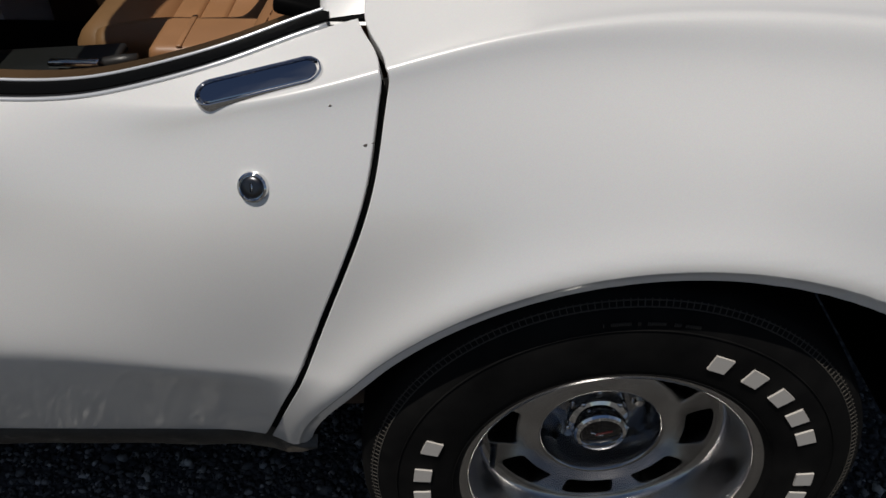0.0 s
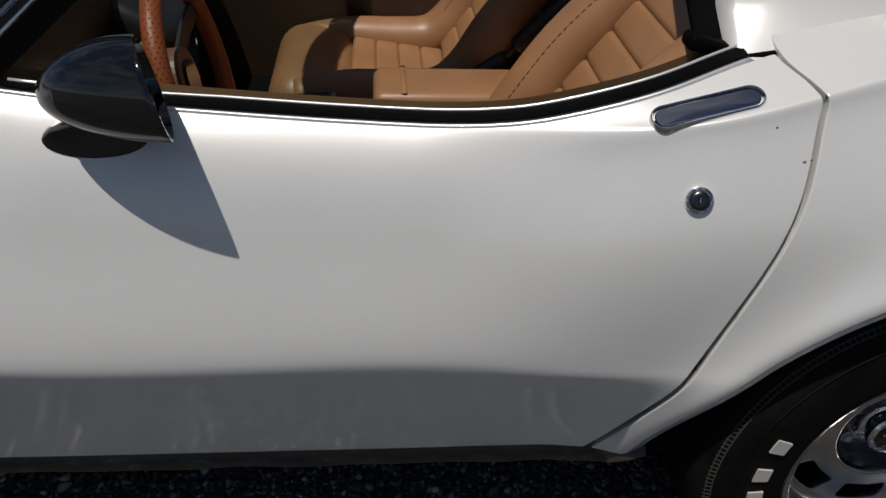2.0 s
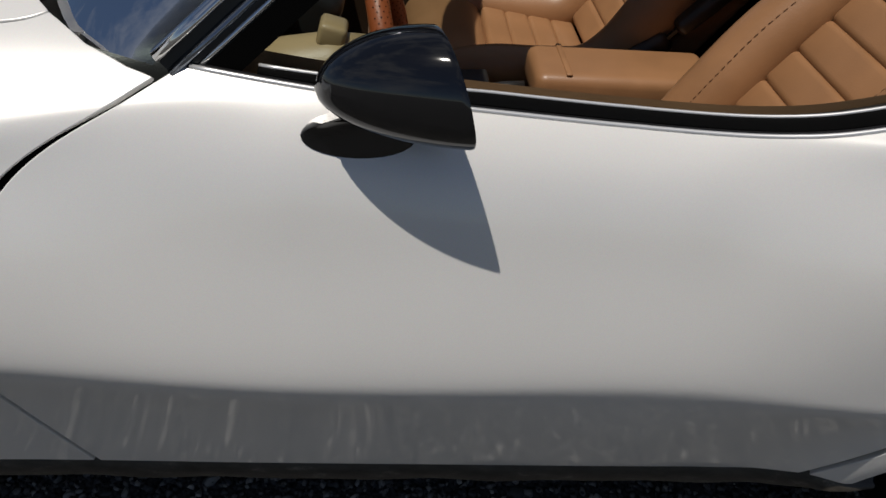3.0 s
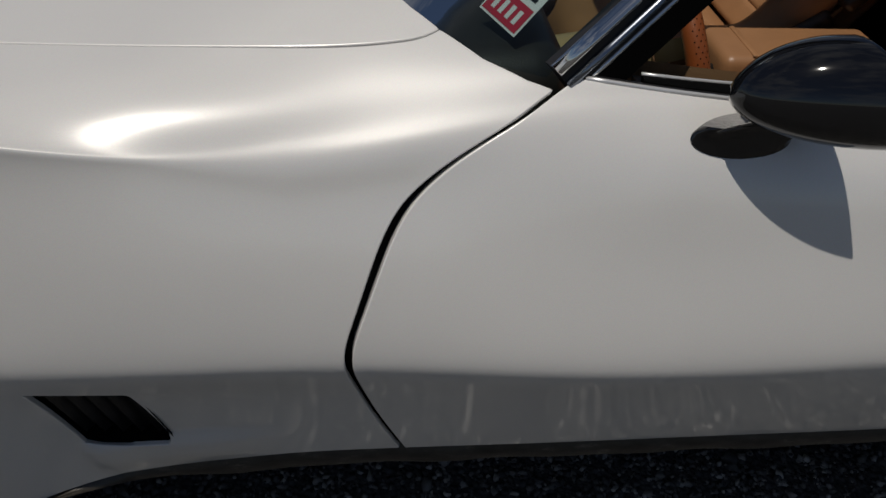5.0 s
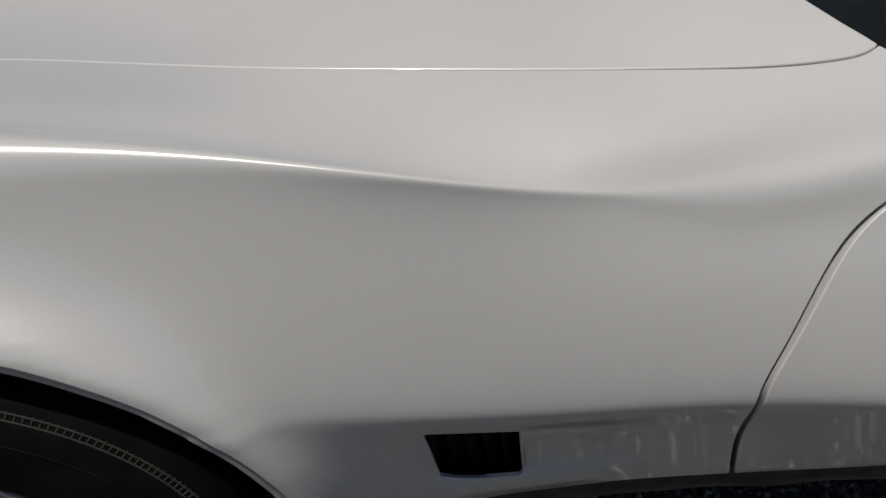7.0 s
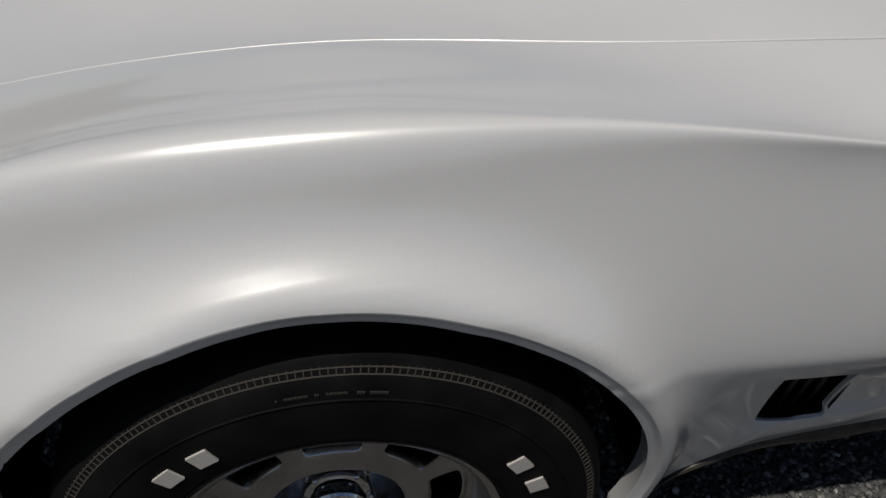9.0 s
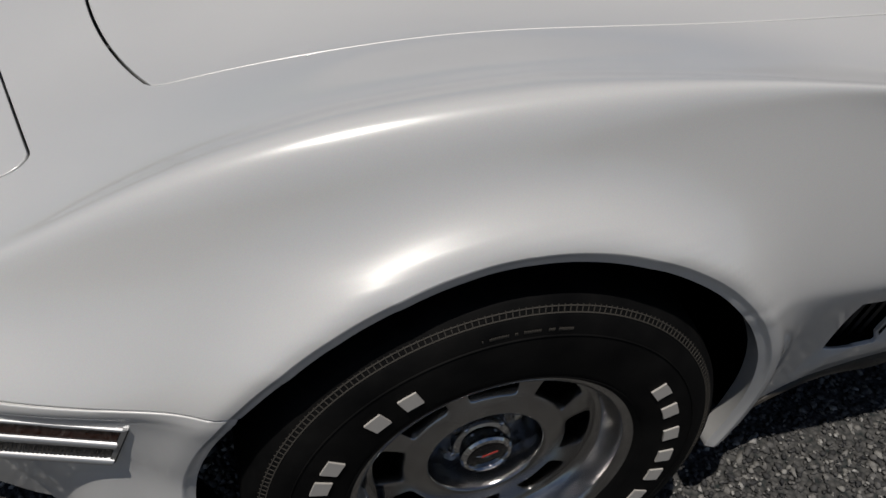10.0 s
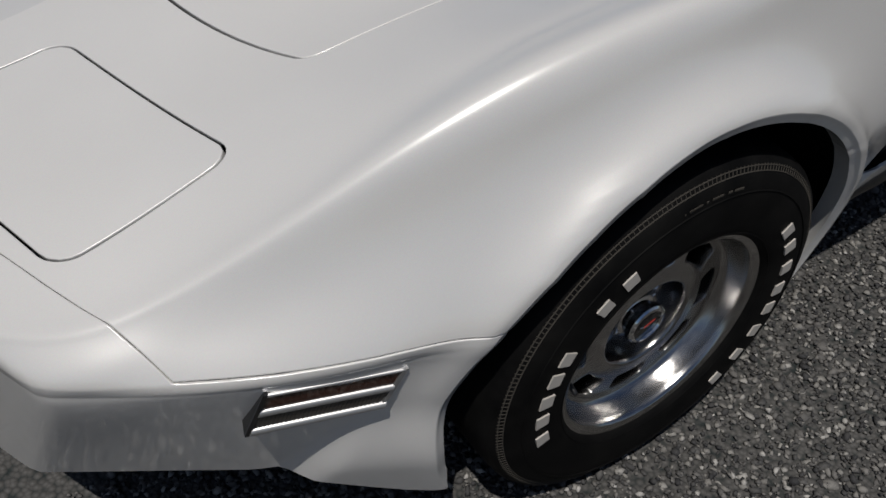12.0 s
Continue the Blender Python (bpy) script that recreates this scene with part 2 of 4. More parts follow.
def body(x, v):
    """Points of the left half of the body; v: 0 sill, 1 tuck, 2 widest, 3 flank, 5 crest, 7 inner top, 8 seam, 9 centre."""
    x, v = np.atleast_1d(np.asarray(x, float)), np.atleast_1d(np.asarray(v, float))
    ly = np.array([cubic(STATION, a, x) for a in BODY_Y])
    lz = np.array([cubic(STATION, a, x) for a in BODY_Z])
    s = np.interp(x, CREST_X, CREST_SOFT)
    rows = [(ly[i], lz[i]) for i in range(2)]
    w = np.maximum(np.clip((x - 0.3) / 0.12, 0, 1), np.clip((-.40 - x) / .1, 0, 1))    # a tight fold below the widest line
    fy, fz = ly[2] + (ly[1] - ly[2]) * .3, lz[2] + (lz[1] - lz[2]) * .3
    rows.append((fy + (ly[2] - .0022 - fy) * w, fz + (lz[2] - .019 - fz) * w))
    rows += [(ly[i], lz[i]) for i in range(2, 4)]
    full = .005 * np.interp(x, (-.7, -.35, .15, .5), (0, 1, 1, 0)) + .011 * np.interp(x, (1.0, 1.28, 1.74, 1.95), (0, 1, 1, 0))    # full shoulders of fender and door
    rows.append((ly[4] + (ly[3] - ly[4]) * s + full, lz[4] + (lz[3] - lz[4]) * s + full * .5))
    rows.append((ly[4], lz[4]))
    rows.append((ly[4] + (ly[5] - ly[4]) * s * 1.2, lz[4] + (lz[5] - lz[4]) * s * 1.2))
    rows += [(ly[i], lz[i]) for i in range(5, 8)]
    pts = np.array(rows).transpose(2, 0, 1)                 # n, 11, 2
    n, k = len(x), 11
    seg = np.sqrt(np.linalg.norm(np.diff(pts, axis=1), axis=2)) ** 1.4
    t = np.concatenate([np.zeros((n, 1)), np.cumsum(seg, axis=1)], axis=1)
    h = np.diff(t, axis=1)
    a, r = np.zeros((n, k, k)), np.zeros((n, k, 2))
    a[:, 0, 0] = a[:, -1, -1] = 1
    for i in range(1, k - 1):
        a[:, i, i - 1], a[:, i, i], a[:, i, i + 1] = h[:, i - 1], 2 * (h[:, i - 1] + h[:, i]), h[:, i]
        r[:, i] = 6 * ((pts[:, i + 1] - pts[:, i]) / h[:, i, None] - (pts[:, i] - pts[:, i - 1]) / h[:, i - 1, None])
    m = np.linalg.solve(a, r)
    u = v
    v = np.where(v < 1, v, np.where(v < 2, 2 * v - 1, v + 1))
    j, q = np.clip(v.astype(int), 0, k - 2), np.arange(n)
    hk = h[q, j][:, None]
    d = (v - j)[:, None] * hk
    p0, p1, m0, m1 = pts[q, j], pts[q, j + 1], m[q, j], m[q, j + 1]
    sl = (p1 - p0) / hk - hk * (2 * m0 + m1) / 6
    p = p0 + d * (sl + d * (m0 / 2 + d * (m1 - m0) / (6 * hk)))
    y, z = p[:, 0], p[:, 1]
    # flares round the wheel openings
    for cx, cz, cr in ARCHES:
        e = np.hypot(x - cx, z - cz) - cr
        d = np.maximum(e - (.026 if cx < 1 else .022), 0)
        d = np.sqrt(d * d + .010 ** 2) - .010
        if cx < 1:
            grow = np.where(x < 0, np.interp(z, (.40, .567, .60, .64, .68, .72, .745), (.010, .018, .0285, .041, .046, .0475, .043)), np.interp(z, (.40, .50, .567, .60, .64, .68, .72, .745), (.040, .036, .030, .028, .032, .0395, .045, .0435)))
        else:
            grow = FLARE
        y = y + grow * np.exp(-d / (.023 if cx < 1 else .042)) * (u < 5)
    ramp01 = lambda a: np.clip(a, 0, 1) ** 2 * (3 - 2 * np.clip(a, 0, 1))
    # the spat ahead of the front wheel and the ledge under the side vent
    y = y + .030 * ramp01((x + .605 - (z - .25) * .45) / .05) * ramp01((.44 - z) / .16) * (x < 0)
    y = y + .011 * ramp01((.374 - z) / .012) * ramp01((z - .255) / .08) * ramp01((x - .555) / .04) * ramp01((.86 - x) / .14) * (u < 2)
    # the nose is cut off slantwise at its corner
    c = .640 + 2.3 * (x + .845)
    y = .5 * (y + c - np.sqrt((y - c) ** 2 + .010 ** 2))
    return np.stack([x, -np.maximum(y, 0), z], 1)


class Sheet:
    """A piece of the body: a grid over (x, v) that can be trimmed along any line."""
    def __init__(self, x0, x1, v0, v1, dx=0.012, dv=0.06):
        nx, nv = max(2, round((x1 - x0) / dx)), max(2, round((v1 - v0) / dv))
        gx, gv = np.meshgrid(np.linspace(x0, x1, nx + 1), np.linspace(v0, v1, nv + 1), indexing="ij")
        self.uv = np.stack([gx.ravel(), gv.ravel()], 1)
        i = np.arange((nx + 1) * (nv + 1)).reshape(nx + 1, nv + 1)
        f = np.stack([i[:-1, :-1], i[1:, :-1], i[1:, 1:], i[:-1, 1:]], -1).reshape(-1, 4)
        self.faces = [tuple(a) for a in f.tolist()]
        self.pts = body(self.uv[:, 0], self.uv[:, 1])

    def trim(self, func):
        """Keeps what func(points) finds at or above 0."""
        d = func(self.pts)
        keep, cross = [], []
        for f in self.faces:
            s = sum(d[i] >= 0 for i in f)
            if s == len(f):
                keep.append(f)
            elif s:
                cross.append(f)
        cut, ends = {}, []
        for f in cross:
            for a, b in zip(f, f[1:] + f[:1]):
                key = (min(a, b), max(a, b))
                if (d[a] >= 0) != (d[b] >= 0) and key not in cut:
                    cut[key] = len(self.uv) + len(ends)
                    ends.append(key)
        if ends:
            e = np.array(ends)
            lo = np.where((d[e[:, 0]] >= 0)[:, None], self.uv[e[:, 0]], self.uv[e[:, 1]])
            hi = np.where((d[e[:, 0]] >= 0)[:, None], self.uv[e[:, 1]], self.uv[e[:, 0]])
            for _ in range(12):
                mid = (lo + hi) / 2
                ok = (func(body(mid[:, 0], mid[:, 1])) >= 0)[:, None]
                lo, hi = np.where(ok, mid, lo), np.where(ok, hi, mid)
            self.uv = np.concatenate([self.uv, lo])
            self.pts = np.concatenate([self.pts, body(lo[:, 0], lo[:, 1])])
        for f in cross:
            g = []
            for a, b in zip(f, f[1:] + f[:1]):
                if d[a] >= 0:
                    g.append(a)
                if (d[a] >= 0) != (d[b] >= 0):
                    g.append(cut[(min(a, b), max(a, b))])
            if len(g) > 2:
                keep.append(tuple(g))
        self.faces = keep
        return self

    def build(self, name, side=1, centre=False, flange=0.02, lip=0.0018, shift=None):
        """The mesh, with rounded edges turned inwards; side 1 is the left, -1 the right; centre: both halves in one."""
        used = sorted({i for f in self.faces for i in f})
        new_i = {o: k for k, o in enumerate(used)}
        p = self.pts[used].copy()
        if shift is not None:
            p = p + shift(p)
        faces = [tuple(new_i[i] for i in f) for f in self.faces]
        nrm = np.zeros_like(p)
        count = {}
        for f in faces:
            a, b, c = p[f[0]], p[f[1]], p[f[2]]
            g = np.cross(b - a, c - a)
            if len(f) > 3:
                g = g + np.cross(c - a, p[f[3]] - a)
            for i in f:
                nrm[i] += g
            for a, b in zip(f, f[1:] + f[:1]):
                count[(a, b)] = g
        nrm /= np.linalg.norm(nrm, axis=1)[:, None] + 1e-12
        rim = [(a, b) for (a, b) in count if (b, a) not in count]
        if centre:
            rim = [(a, b) for a, b in rim if abs(p[a][1]) > 1e-5 or abs(p[b][1]) > 1e-5]
        out = np.zeros_like(p)
        for a, b in rim:
            e = p[b] - p[a]
            t = np.cross(e, nrm[a])
            t /= np.linalg.norm(t) + 1e-12
            out[a] += t
            out[b] += t
        out /= np.linalg.norm(out, axis=1)[:, None] + 1e-12
        ids = sorted({i for e in rim for i in e})
        n, o = nrm[ids], out[ids]
        pid = p[ids]
        flat = [o * t * lip - n * d * lip for t, d in ((.39, .08), (.72, .30), (.93, .64), (1, 1))] + [o * lip - n * flange]
        for cx, cz, cr in ARCHES:
            near = np.abs(np.hypot(pid[:, 0] - cx, pid[:, 2] - cz) - cr - LIP) < 0.002
            w = np.where(near & (pid[:, 1] < -.5), np.clip((pid[:, 2] - (.29 if cx > 1 else .17)) / .06, 0, 1), 0)[:, None]
            rad = np.stack([cx - pid[:, 0], 0 * pid[:, 0], cz - pid[:, 2]], 1)
            rad /= np.linalg.norm(rad, axis=1)[:, None]
            inn = np.array([0, 1.0, 0])
            a2 = o * .004 - n * .003
            roll = [o * .0025 - n * .0008, a2, a2 + rad * .007 + inn * .0015, a2 + rad * .013 + inn * .004, a2 + rad * .011 + inn * .034]
            flat = [f0 + (f1 - f0) * w for f0, f1 in zip(flat, roll)]
        rings, layers = [{i: i for i in ids}], [p]
        for step in flat:
            rings.append({i: len(p) + (len(rings) - 1) * len(ids) + k for k, i in enumerate(ids)})
            layers.append(pid + step)
        verts = np.concatenate(layers)
        for a, b in rim:
            for q0, q1 in zip(rings, rings[1:]):
                faces.append((b, a, q1[a], q1[b]) if q0 is rings[0] else (q0[b], q0[a], q1[a], q1[b]))
        folds = [(a, b) for a, b in rim]
        if centre:
            k = len(verts)
            other = verts * (1, -1, 1)
            seen = {i: (i if abs(verts[i][1]) < 1e-5 else k + i) for i in range(k)}
            faces = faces + [tuple(seen[i] for i in reversed(f)) for f in faces]
            verts = np.concatenate([verts, other])
            folds += [(seen[a], seen[b]) for a, b in rim]
        elif side < 0:
            verts = verts * (1, -1, 1)
            faces = [tuple(reversed(f)) for f in faces]
        me = sharp(mesh(name, verts, faces), 50)
        # the panel keeps its own shading up to the fold
        folds = {(min(a, b), max(a, b)) for a, b in folds}
        ends = np.zeros(len(me.edges) * 2, np.int32)
        me.edges.foreach_get("vertices", ends)
        ends = np.sort(ends.reshape(-1, 2), axis=1).tolist()
        hard = np.zeros(len(me.edges), bool)
        me.edges.foreach_get("use_edge_sharp", hard)
        hard |= np.array([tuple(q) in folds for q in ends])
        me.edges.foreach_set("use_edge_sharp", hard)
        return me


def polyline(pts):
    """A side-view line: x at a height, by a smooth curve through (x, z), running upwards."""
    a = np.array(pts)
    return lambda z: cubic(a[:, 1], a[:, 0], np.clip(z, a[0, 1], a[-1, 1]))


def on_body(x, z, top=5.0):
    """The point and outward normal of the left side at a place along the car and a height."""
    vs = np.linspace(0.0, top, 240)
    zs = np.maximum.accumulate(body(np.full(240, x), vs)[:, 2])
    lo = float(np.interp(z, zs, vs))
    p, a, b = body([x, x + .004, x], [lo, lo, lo + .02])
    n = Vector(a - p).cross(Vector(b - p)).normalized()
    return Vector(p), (n if n.y < 0 else -n)


def rbox(size, r=0.01, seg=3):
    bm = bmesh.new()
    bmesh.ops.create_cube(bm, size=1.0)
    bmesh.ops.scale(bm, vec=size, verts=bm.verts)
    r = min(r, min(size) * 0.48)
    if r > 0:
        bmesh.ops.bevel(bm, geom=bm.edges[:], offset=r, segments=seg, affect='EDGES', profile=0.5)
    for f in bm.faces:
        f.smooth = True
    return bm


def lathe(profile, n=96, closed=False):
    """Turns (radius, y) points about the y axis."""
    k = len(profile)
    a = np.linspace(0, 2 * math.pi, n, endpoint=False)
    v = [(r * math.cos(t), y, r * math.sin(t)) for t in a for r, y in profile]
    f = []
    for i in range(n):
        j = (i + 1) % n
        for s in range(k if closed else k - 1):
            u = (s + 1) % k
            f.append((i * k + s, i * k + u, j * k + u, j * k + s))
    return v, f


def tube(path, radius, n=12, flat=1.0):
    """A round bar along points; radius may be a list."""
    p = [Vector(q) for q in path]
    rad = radius if isinstance(radius, (list, tuple)) else [radius] * len(p)
    v, f, up = [], [], Vector((0, 0, 1))
    for i, q in enumerate(p):
        d = (p[min(i + 1, len(p) - 1)] - p[max(i - 1, 0)]).normalized()
        s = d.cross(up if abs(d.dot(up)) < 0.95 else Vector((0, 1, 0))).normalized()
        w = s.cross(d)
        for k in range(n):
            a = 2 * math.pi * k / n
            v.append(q + (s * math.cos(a) + w * math.sin(a) * flat) * rad[i])
    for i in range(len(p) - 1):
        for k in range(n):
            l = (k + 1) % n
            f.append((i * n + k, i * n + l, (i + 1) * n + l, (i + 1) * n + k))
    f.append(tuple(reversed(range(n))))
    f.append(tuple(range((len(p) - 1) * n, len(p) * n)))
    return mesh("bar", v, f)


def strip(name, path, width_dir, width, depth_dir, depth):
    """A bar of four-sided section along points."""
    v, f = [], []
    for i, q in enumerate(path):
        w = Vector(width_dir[i] if isinstance(width_dir, list) else width_dir) * width / 2
        d = Vector(depth_dir[i] if isinstance(depth_dir, list) else depth_dir) * depth / 2
        q = Vector(q)
        v += [q - w - d, q + w - d, q + w + d, q - w + d]
    n = len(path)
    for i in range(n - 1):
        for k in range(4):
            l = (k + 1) % 4
            f.append((4 * i + k, 4 * i + l, 4 * i + 4 + l, 4 * i + 4 + k))
    f += [(3, 2, 1, 0), (4 * n - 4, 4 * n - 3, 4 * n - 2, 4 * n - 1)]
    return sharp(mesh(name, v, f), 40)


def flip_fix(me):
    bm = bmesh.new()
    bm.from_mesh(me)
    bmesh.ops.recalc_face_normals(bm, faces=bm.faces)
    bm.to_mesh(me)
    bm.free()
    return me


# ---- ground ----
def build_ground():
    v, n = [], 40
    e = np.sign(np.linspace(-1, 1, n)) * np.abs(np.linspace(-1, 1, n)) ** 3 * 600
    for x in e:
        for y in e:
            v.append((x + 1.0, y - 1.0, 0.0))
    f = [(i * n + j, i * n + n + j, i * n + n + j + 1, i * n + j + 1) for i in range(n - 1) for j in range(n - 1)]
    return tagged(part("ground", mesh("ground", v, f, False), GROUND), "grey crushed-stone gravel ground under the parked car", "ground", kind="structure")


def build_stones():
    """Loose crushed stone along the car's side, one piece of stuff."""
    rng = np.random.default_rng(4)
    ico = bmesh.new()
    bmesh.ops.create_icosphere(ico, subdivisions=1, radius=1.0)
    base = np.array([v.co[:] for v in ico.verts])
    tri = np.array([[v.index for v in f.verts] for f in ico.faces])
    ico.free()
    n = 66000
    x = rng.uniform(-1.6, 3.2, n) + rng.normal(0, 0.12, n)
    y = np.where(rng.uniform(0, 1, n) < 0.78, -1.36 + 0.98 * rng.uniform(0, 1, n), -1.34 - np.abs(rng.normal(0, 0.33, n)))
    s = 0.0049 * np.exp(rng.normal(0, 0.33, n))
    z = rng.uniform(-0.001, 0.007, n)
    pts = base[None] * rng.uniform(0.42, 1.35, (n, len(base), 1))
    a = rng.uniform(0, 2 * math.pi, n)
    c, d = np.cos(a)[:, None], np.sin(a)[:, None]
    sx, sy, sz = rng.uniform(.8, 1.5, (n, 1)), rng.uniform(.7, 1.2, (n, 1)), rng.uniform(.55, 1.0, (n, 1))
    px, py, pz = pts[..., 0] * sx, pts[..., 1] * sy, pts[..., 2] * sz
    w = np.stack([px * c - py * d, px * d + py * c, pz + 0.25 * px * rng.uniform(-1, 1, (n, 1))], -1) * s[:, None, None]
    w += np.stack([x, y, z], 1)[:, None]
    faces = (tri[None] + (np.arange(n) * len(base))[:, None, None]).reshape(-1, 3)
    me = bpy.data.meshes.new("gravel")
    v = w.reshape(-1, 3)
    me.vertices.add(len(v))
    me.vertices.foreach_set("co", v.ravel())
    me.loops.add(faces.size)
    me.loops.foreach_set("vertex_index", faces.ravel().astype(np.int32))
    me.polygons.add(len(faces))
    me.polygons.foreach_set("loop_start", np.arange(0, faces.size, 3, dtype=np.int32))
    me.update(calc_edges=True)
    me.validate()
    return tagged(part("gravel", me, STONE), "loose grey and pale crushed stones on the ground", "gravel", kind="stuff")


build_ground()
build_stones()

# ---- car ----
car = tagged(new("sports_car"), "pearl white two-seat coupe with camel interior, parked on gravel", "car")
car.location = (0, 0, 0)

F_GAP = polyline(((1.010, .25), (.999, .283), (.951, .434), (.930, .527), (.925, .586), (.936, .628), (.951, .672), (.969, .719), (.994, .760), (1.027, .791), (1.064, .816), (1.112, .842), (1.170, .872)))
R_GAP = polyline(((1.985, .25), (2.000, .289), (2.056, .455), (2.088, .540), (2.127, .647), (2.159, .732), (2.182, .808), (2.190, .855), (2.195, .885), (2.195, .904), (2.189, .9115), (2.178, .9175), (2.170, .923), (2.166, .934)))
BELT_X = (1.10, 1.172, 1.292, 1.522, 1.715, 1.80, 1.873, 1.963, 2.026, 2.113, 2.17, 2.3)
BELT_Z = (.880, .873, .860, .840, .832, .836, .848, .872, .890, .914, .926, .95)
GAP_HALF = 0.0055


def belt_z(x):
    return cubic(BELT_X, BELT_Z, np.clip(x, 1.1, 2.3))


def sill_z(x):
    return np.interp(x, (0.3, 0.45, 0.52, 0.60, 0.72, 0.9, 1.9, 1.98, 2.03, 2.09, 2.2), (.22, .225, .245, .268, .28, .284, .287, .298, .320, .343, .35))


def hood_side(x):
    return cubic((-.45, -.392, -.34, -.15, .04, .22, .42, .65, .80, .92, 0.985, 1.025, 1.055), (.30, .428, .454, .474, .497, .542, .594, .634, .655, .666, .663, .651, .625), np.clip(x, -.45, 1.055))


def hood_front(y):
    return -.392 - 0.09 * (1 - (y / .418) ** 2)


def cowl_x(y):
    return np.interp(np.abs(y), (0, .25, .45, .56, .610, .650, .688, .712, .728, .745), (.84, .87, .925, .966, .996, 1.030, 1.074, 1.120, 1.170, 1.30))


def seam_front_x(y):
    return np.interp(np.abs(y), (0, .25, .453, .546, .601, .651, .72, .78), (-.93, -.895, -.827, -.788, -.763, -.739, -.706, -.68))


def arch(i):
    cx, cz, cr = ARCHES[i]
    return lambda p: np.hypot(p[:, 0] - cx, p[:, 2] - cz) - cr - LIP


def lid_edges(p, grow=0.0):
    """How far inside the headlight lid's outline, rounded at its corners."""
    c = ((-.526, -.538), (-.632, -.12), (-.905, -.12), (-.770, -.538))
    d = []
    for (ax, ay), (bx, by) in zip(c, c[1:] + c[:1]):
        l = math.hypot(bx - ax, by - ay)
        nx, ny = (by - ay) / l, -(bx - ax) / l
        if nx * (-.70 - ax) + ny * (-.33 - ay) < 0:
            nx, ny = -nx, -ny
        d.append(nx * (p[:, 0] - ax) + ny * (p[:, 1] - ay))
    d = np.sort(np.array(d), axis=0)
    r = 0.034
    corner = r - np.hypot(np.maximum(r - d[0], 0), np.maximum(r - d[1], 0))
    return np.where((d[0] < r) & (d[1] < r), corner, d[0]) + grow


def build_body():
    made = {}
    # front fender with the nose top
    s = Sheet(-1.0, 1.20, 0.0, 9.0, 0.008, 0.045)
    s.trim(arch(0))
    s.trim(lambda p: F_GAP(p[:, 2]) - np.interp(p[:, 2], (.50, .66, .76, .83), (.0055, .0085, .0105, .0075)) - p[:, 0])
    s.trim(lambda p: cowl_x(p[:, 1]) - p[:, 0])
    s.trim(lambda p: np.where(p[:, 0] > 0.2, p[:, 2] - sill_z(p[:, 0]), p[:, 2] - .5735 + (p[:, 0] > 0)))
    s.trim(lambda p: p[:, 0] - seam_front_x(p[:, 1]) - 0.0022)
    s.trim(lambda p: np.maximum(np.maximum(-p[:, 1] - hood_side(p[:, 0]) - 0.0026, hood_front(p[:, 1]) - 0.004 - p[:, 0]), np.where(p[:, 0] > 1.1, 1.0, -1.0)))
    s.trim(lambda p: -lid_edges(p, 0.0034))
    # the side vent's opening
    vent = lambda p: np.max([.370 - (p[:, 0] - .577) * .123 - p[:, 2], p[:, 2] - (.524 - (p[:, 0] - .548) * .16), (.545 + (.522 - p[:, 2]) * .190) - p[:, 0], p[:, 0] - (.660 + (.506 - p[:, 2]) * .178), -.70 - p[:, 1] * -1.0], axis=0)
    s.trim(vent)
    made["front_fender"] = s
    # hood
    h = Sheet(-.52, 1.06, 6.0, 9.0)
    h.trim(lambda p: hood_side(p[:, 0]) - 0.0026 + p[:, 1])
    h.trim(lambda p: p[:, 0] - hood_front(p[:, 1]) - 0.004)
    h.trim(lambda p: cowl_x(p[:, 1]) - p[:, 0])
    made["hood"] = h
    # headlight lid
    l = Sheet(-1.0, -.45, 6.0, 9.0)
    l.trim(lambda p: lid_edges(p, -0.0034))
    made["headlight_lid"] = l
    # bumper cover
    b = Sheet(-1.0, -.25, 0.0, 9.0)
    b.trim(arch(0))
    b.trim(lambda p: np.maximum(.5684 - p[:, 2], seam_front_x(p[:, 1]) - 0.0022 - p[:, 0]))
    b.trim(lambda p: p[:, 2] - np.interp(p[:, 0], (-1.0, -.70, -.63, -.60, -.55, -.47, -.436, -.3), (.228, .240, .243, .257, .245, .20, .182, .18)))
    made["bumper"] = b
    # door
    d = Sheet(0.88, 2.24, 0.0, 8.0)
    d.trim(lambda p: p[:, 0] - F_GAP(p[:, 2]) - GAP_HALF)
    d.trim(lambda p: R_GAP(p[:, 2]) - GAP_HALF - p[:, 0])
    d.trim(lambda p: p[:, 2] - sill_z(p[:, 0]))
    d.trim(lambda p: belt_z(p[:, 0]) - p[:, 2])
    made["door"] = d
    # rear quarter
    q = Sheet(1.95, 3.4, 0.0, 9.0, 0.009, 0.045)
    q.trim(arch(1))
    q.trim(lambda p: p[:, 0] - R_GAP(p[:, 2]) - GAP_HALF)
    q.trim(lambda p: p[:, 2] - np.where(p[:, 0] < 2.4, sill_z(p[:, 0]), .27))
    q.trim(lambda p: np.maximum(p[:, 0] - 3.0, -p[:, 1] - .645))
    made["rear_quarter"] = q
    return made


def bumper_step(p):
    """The bumper cover sits a little inside the panel above it."""
    k = np.clip((.568 - p[:, 2]) / .02, 0, 1) * np.clip((-.36 - p[:, 0]) / .08, 0, 1) * np.clip((p[:, 0] + 1.0) / .1, 0, 1)
    return np.stack([k * 0, k * 0.007, k * 0], 1)


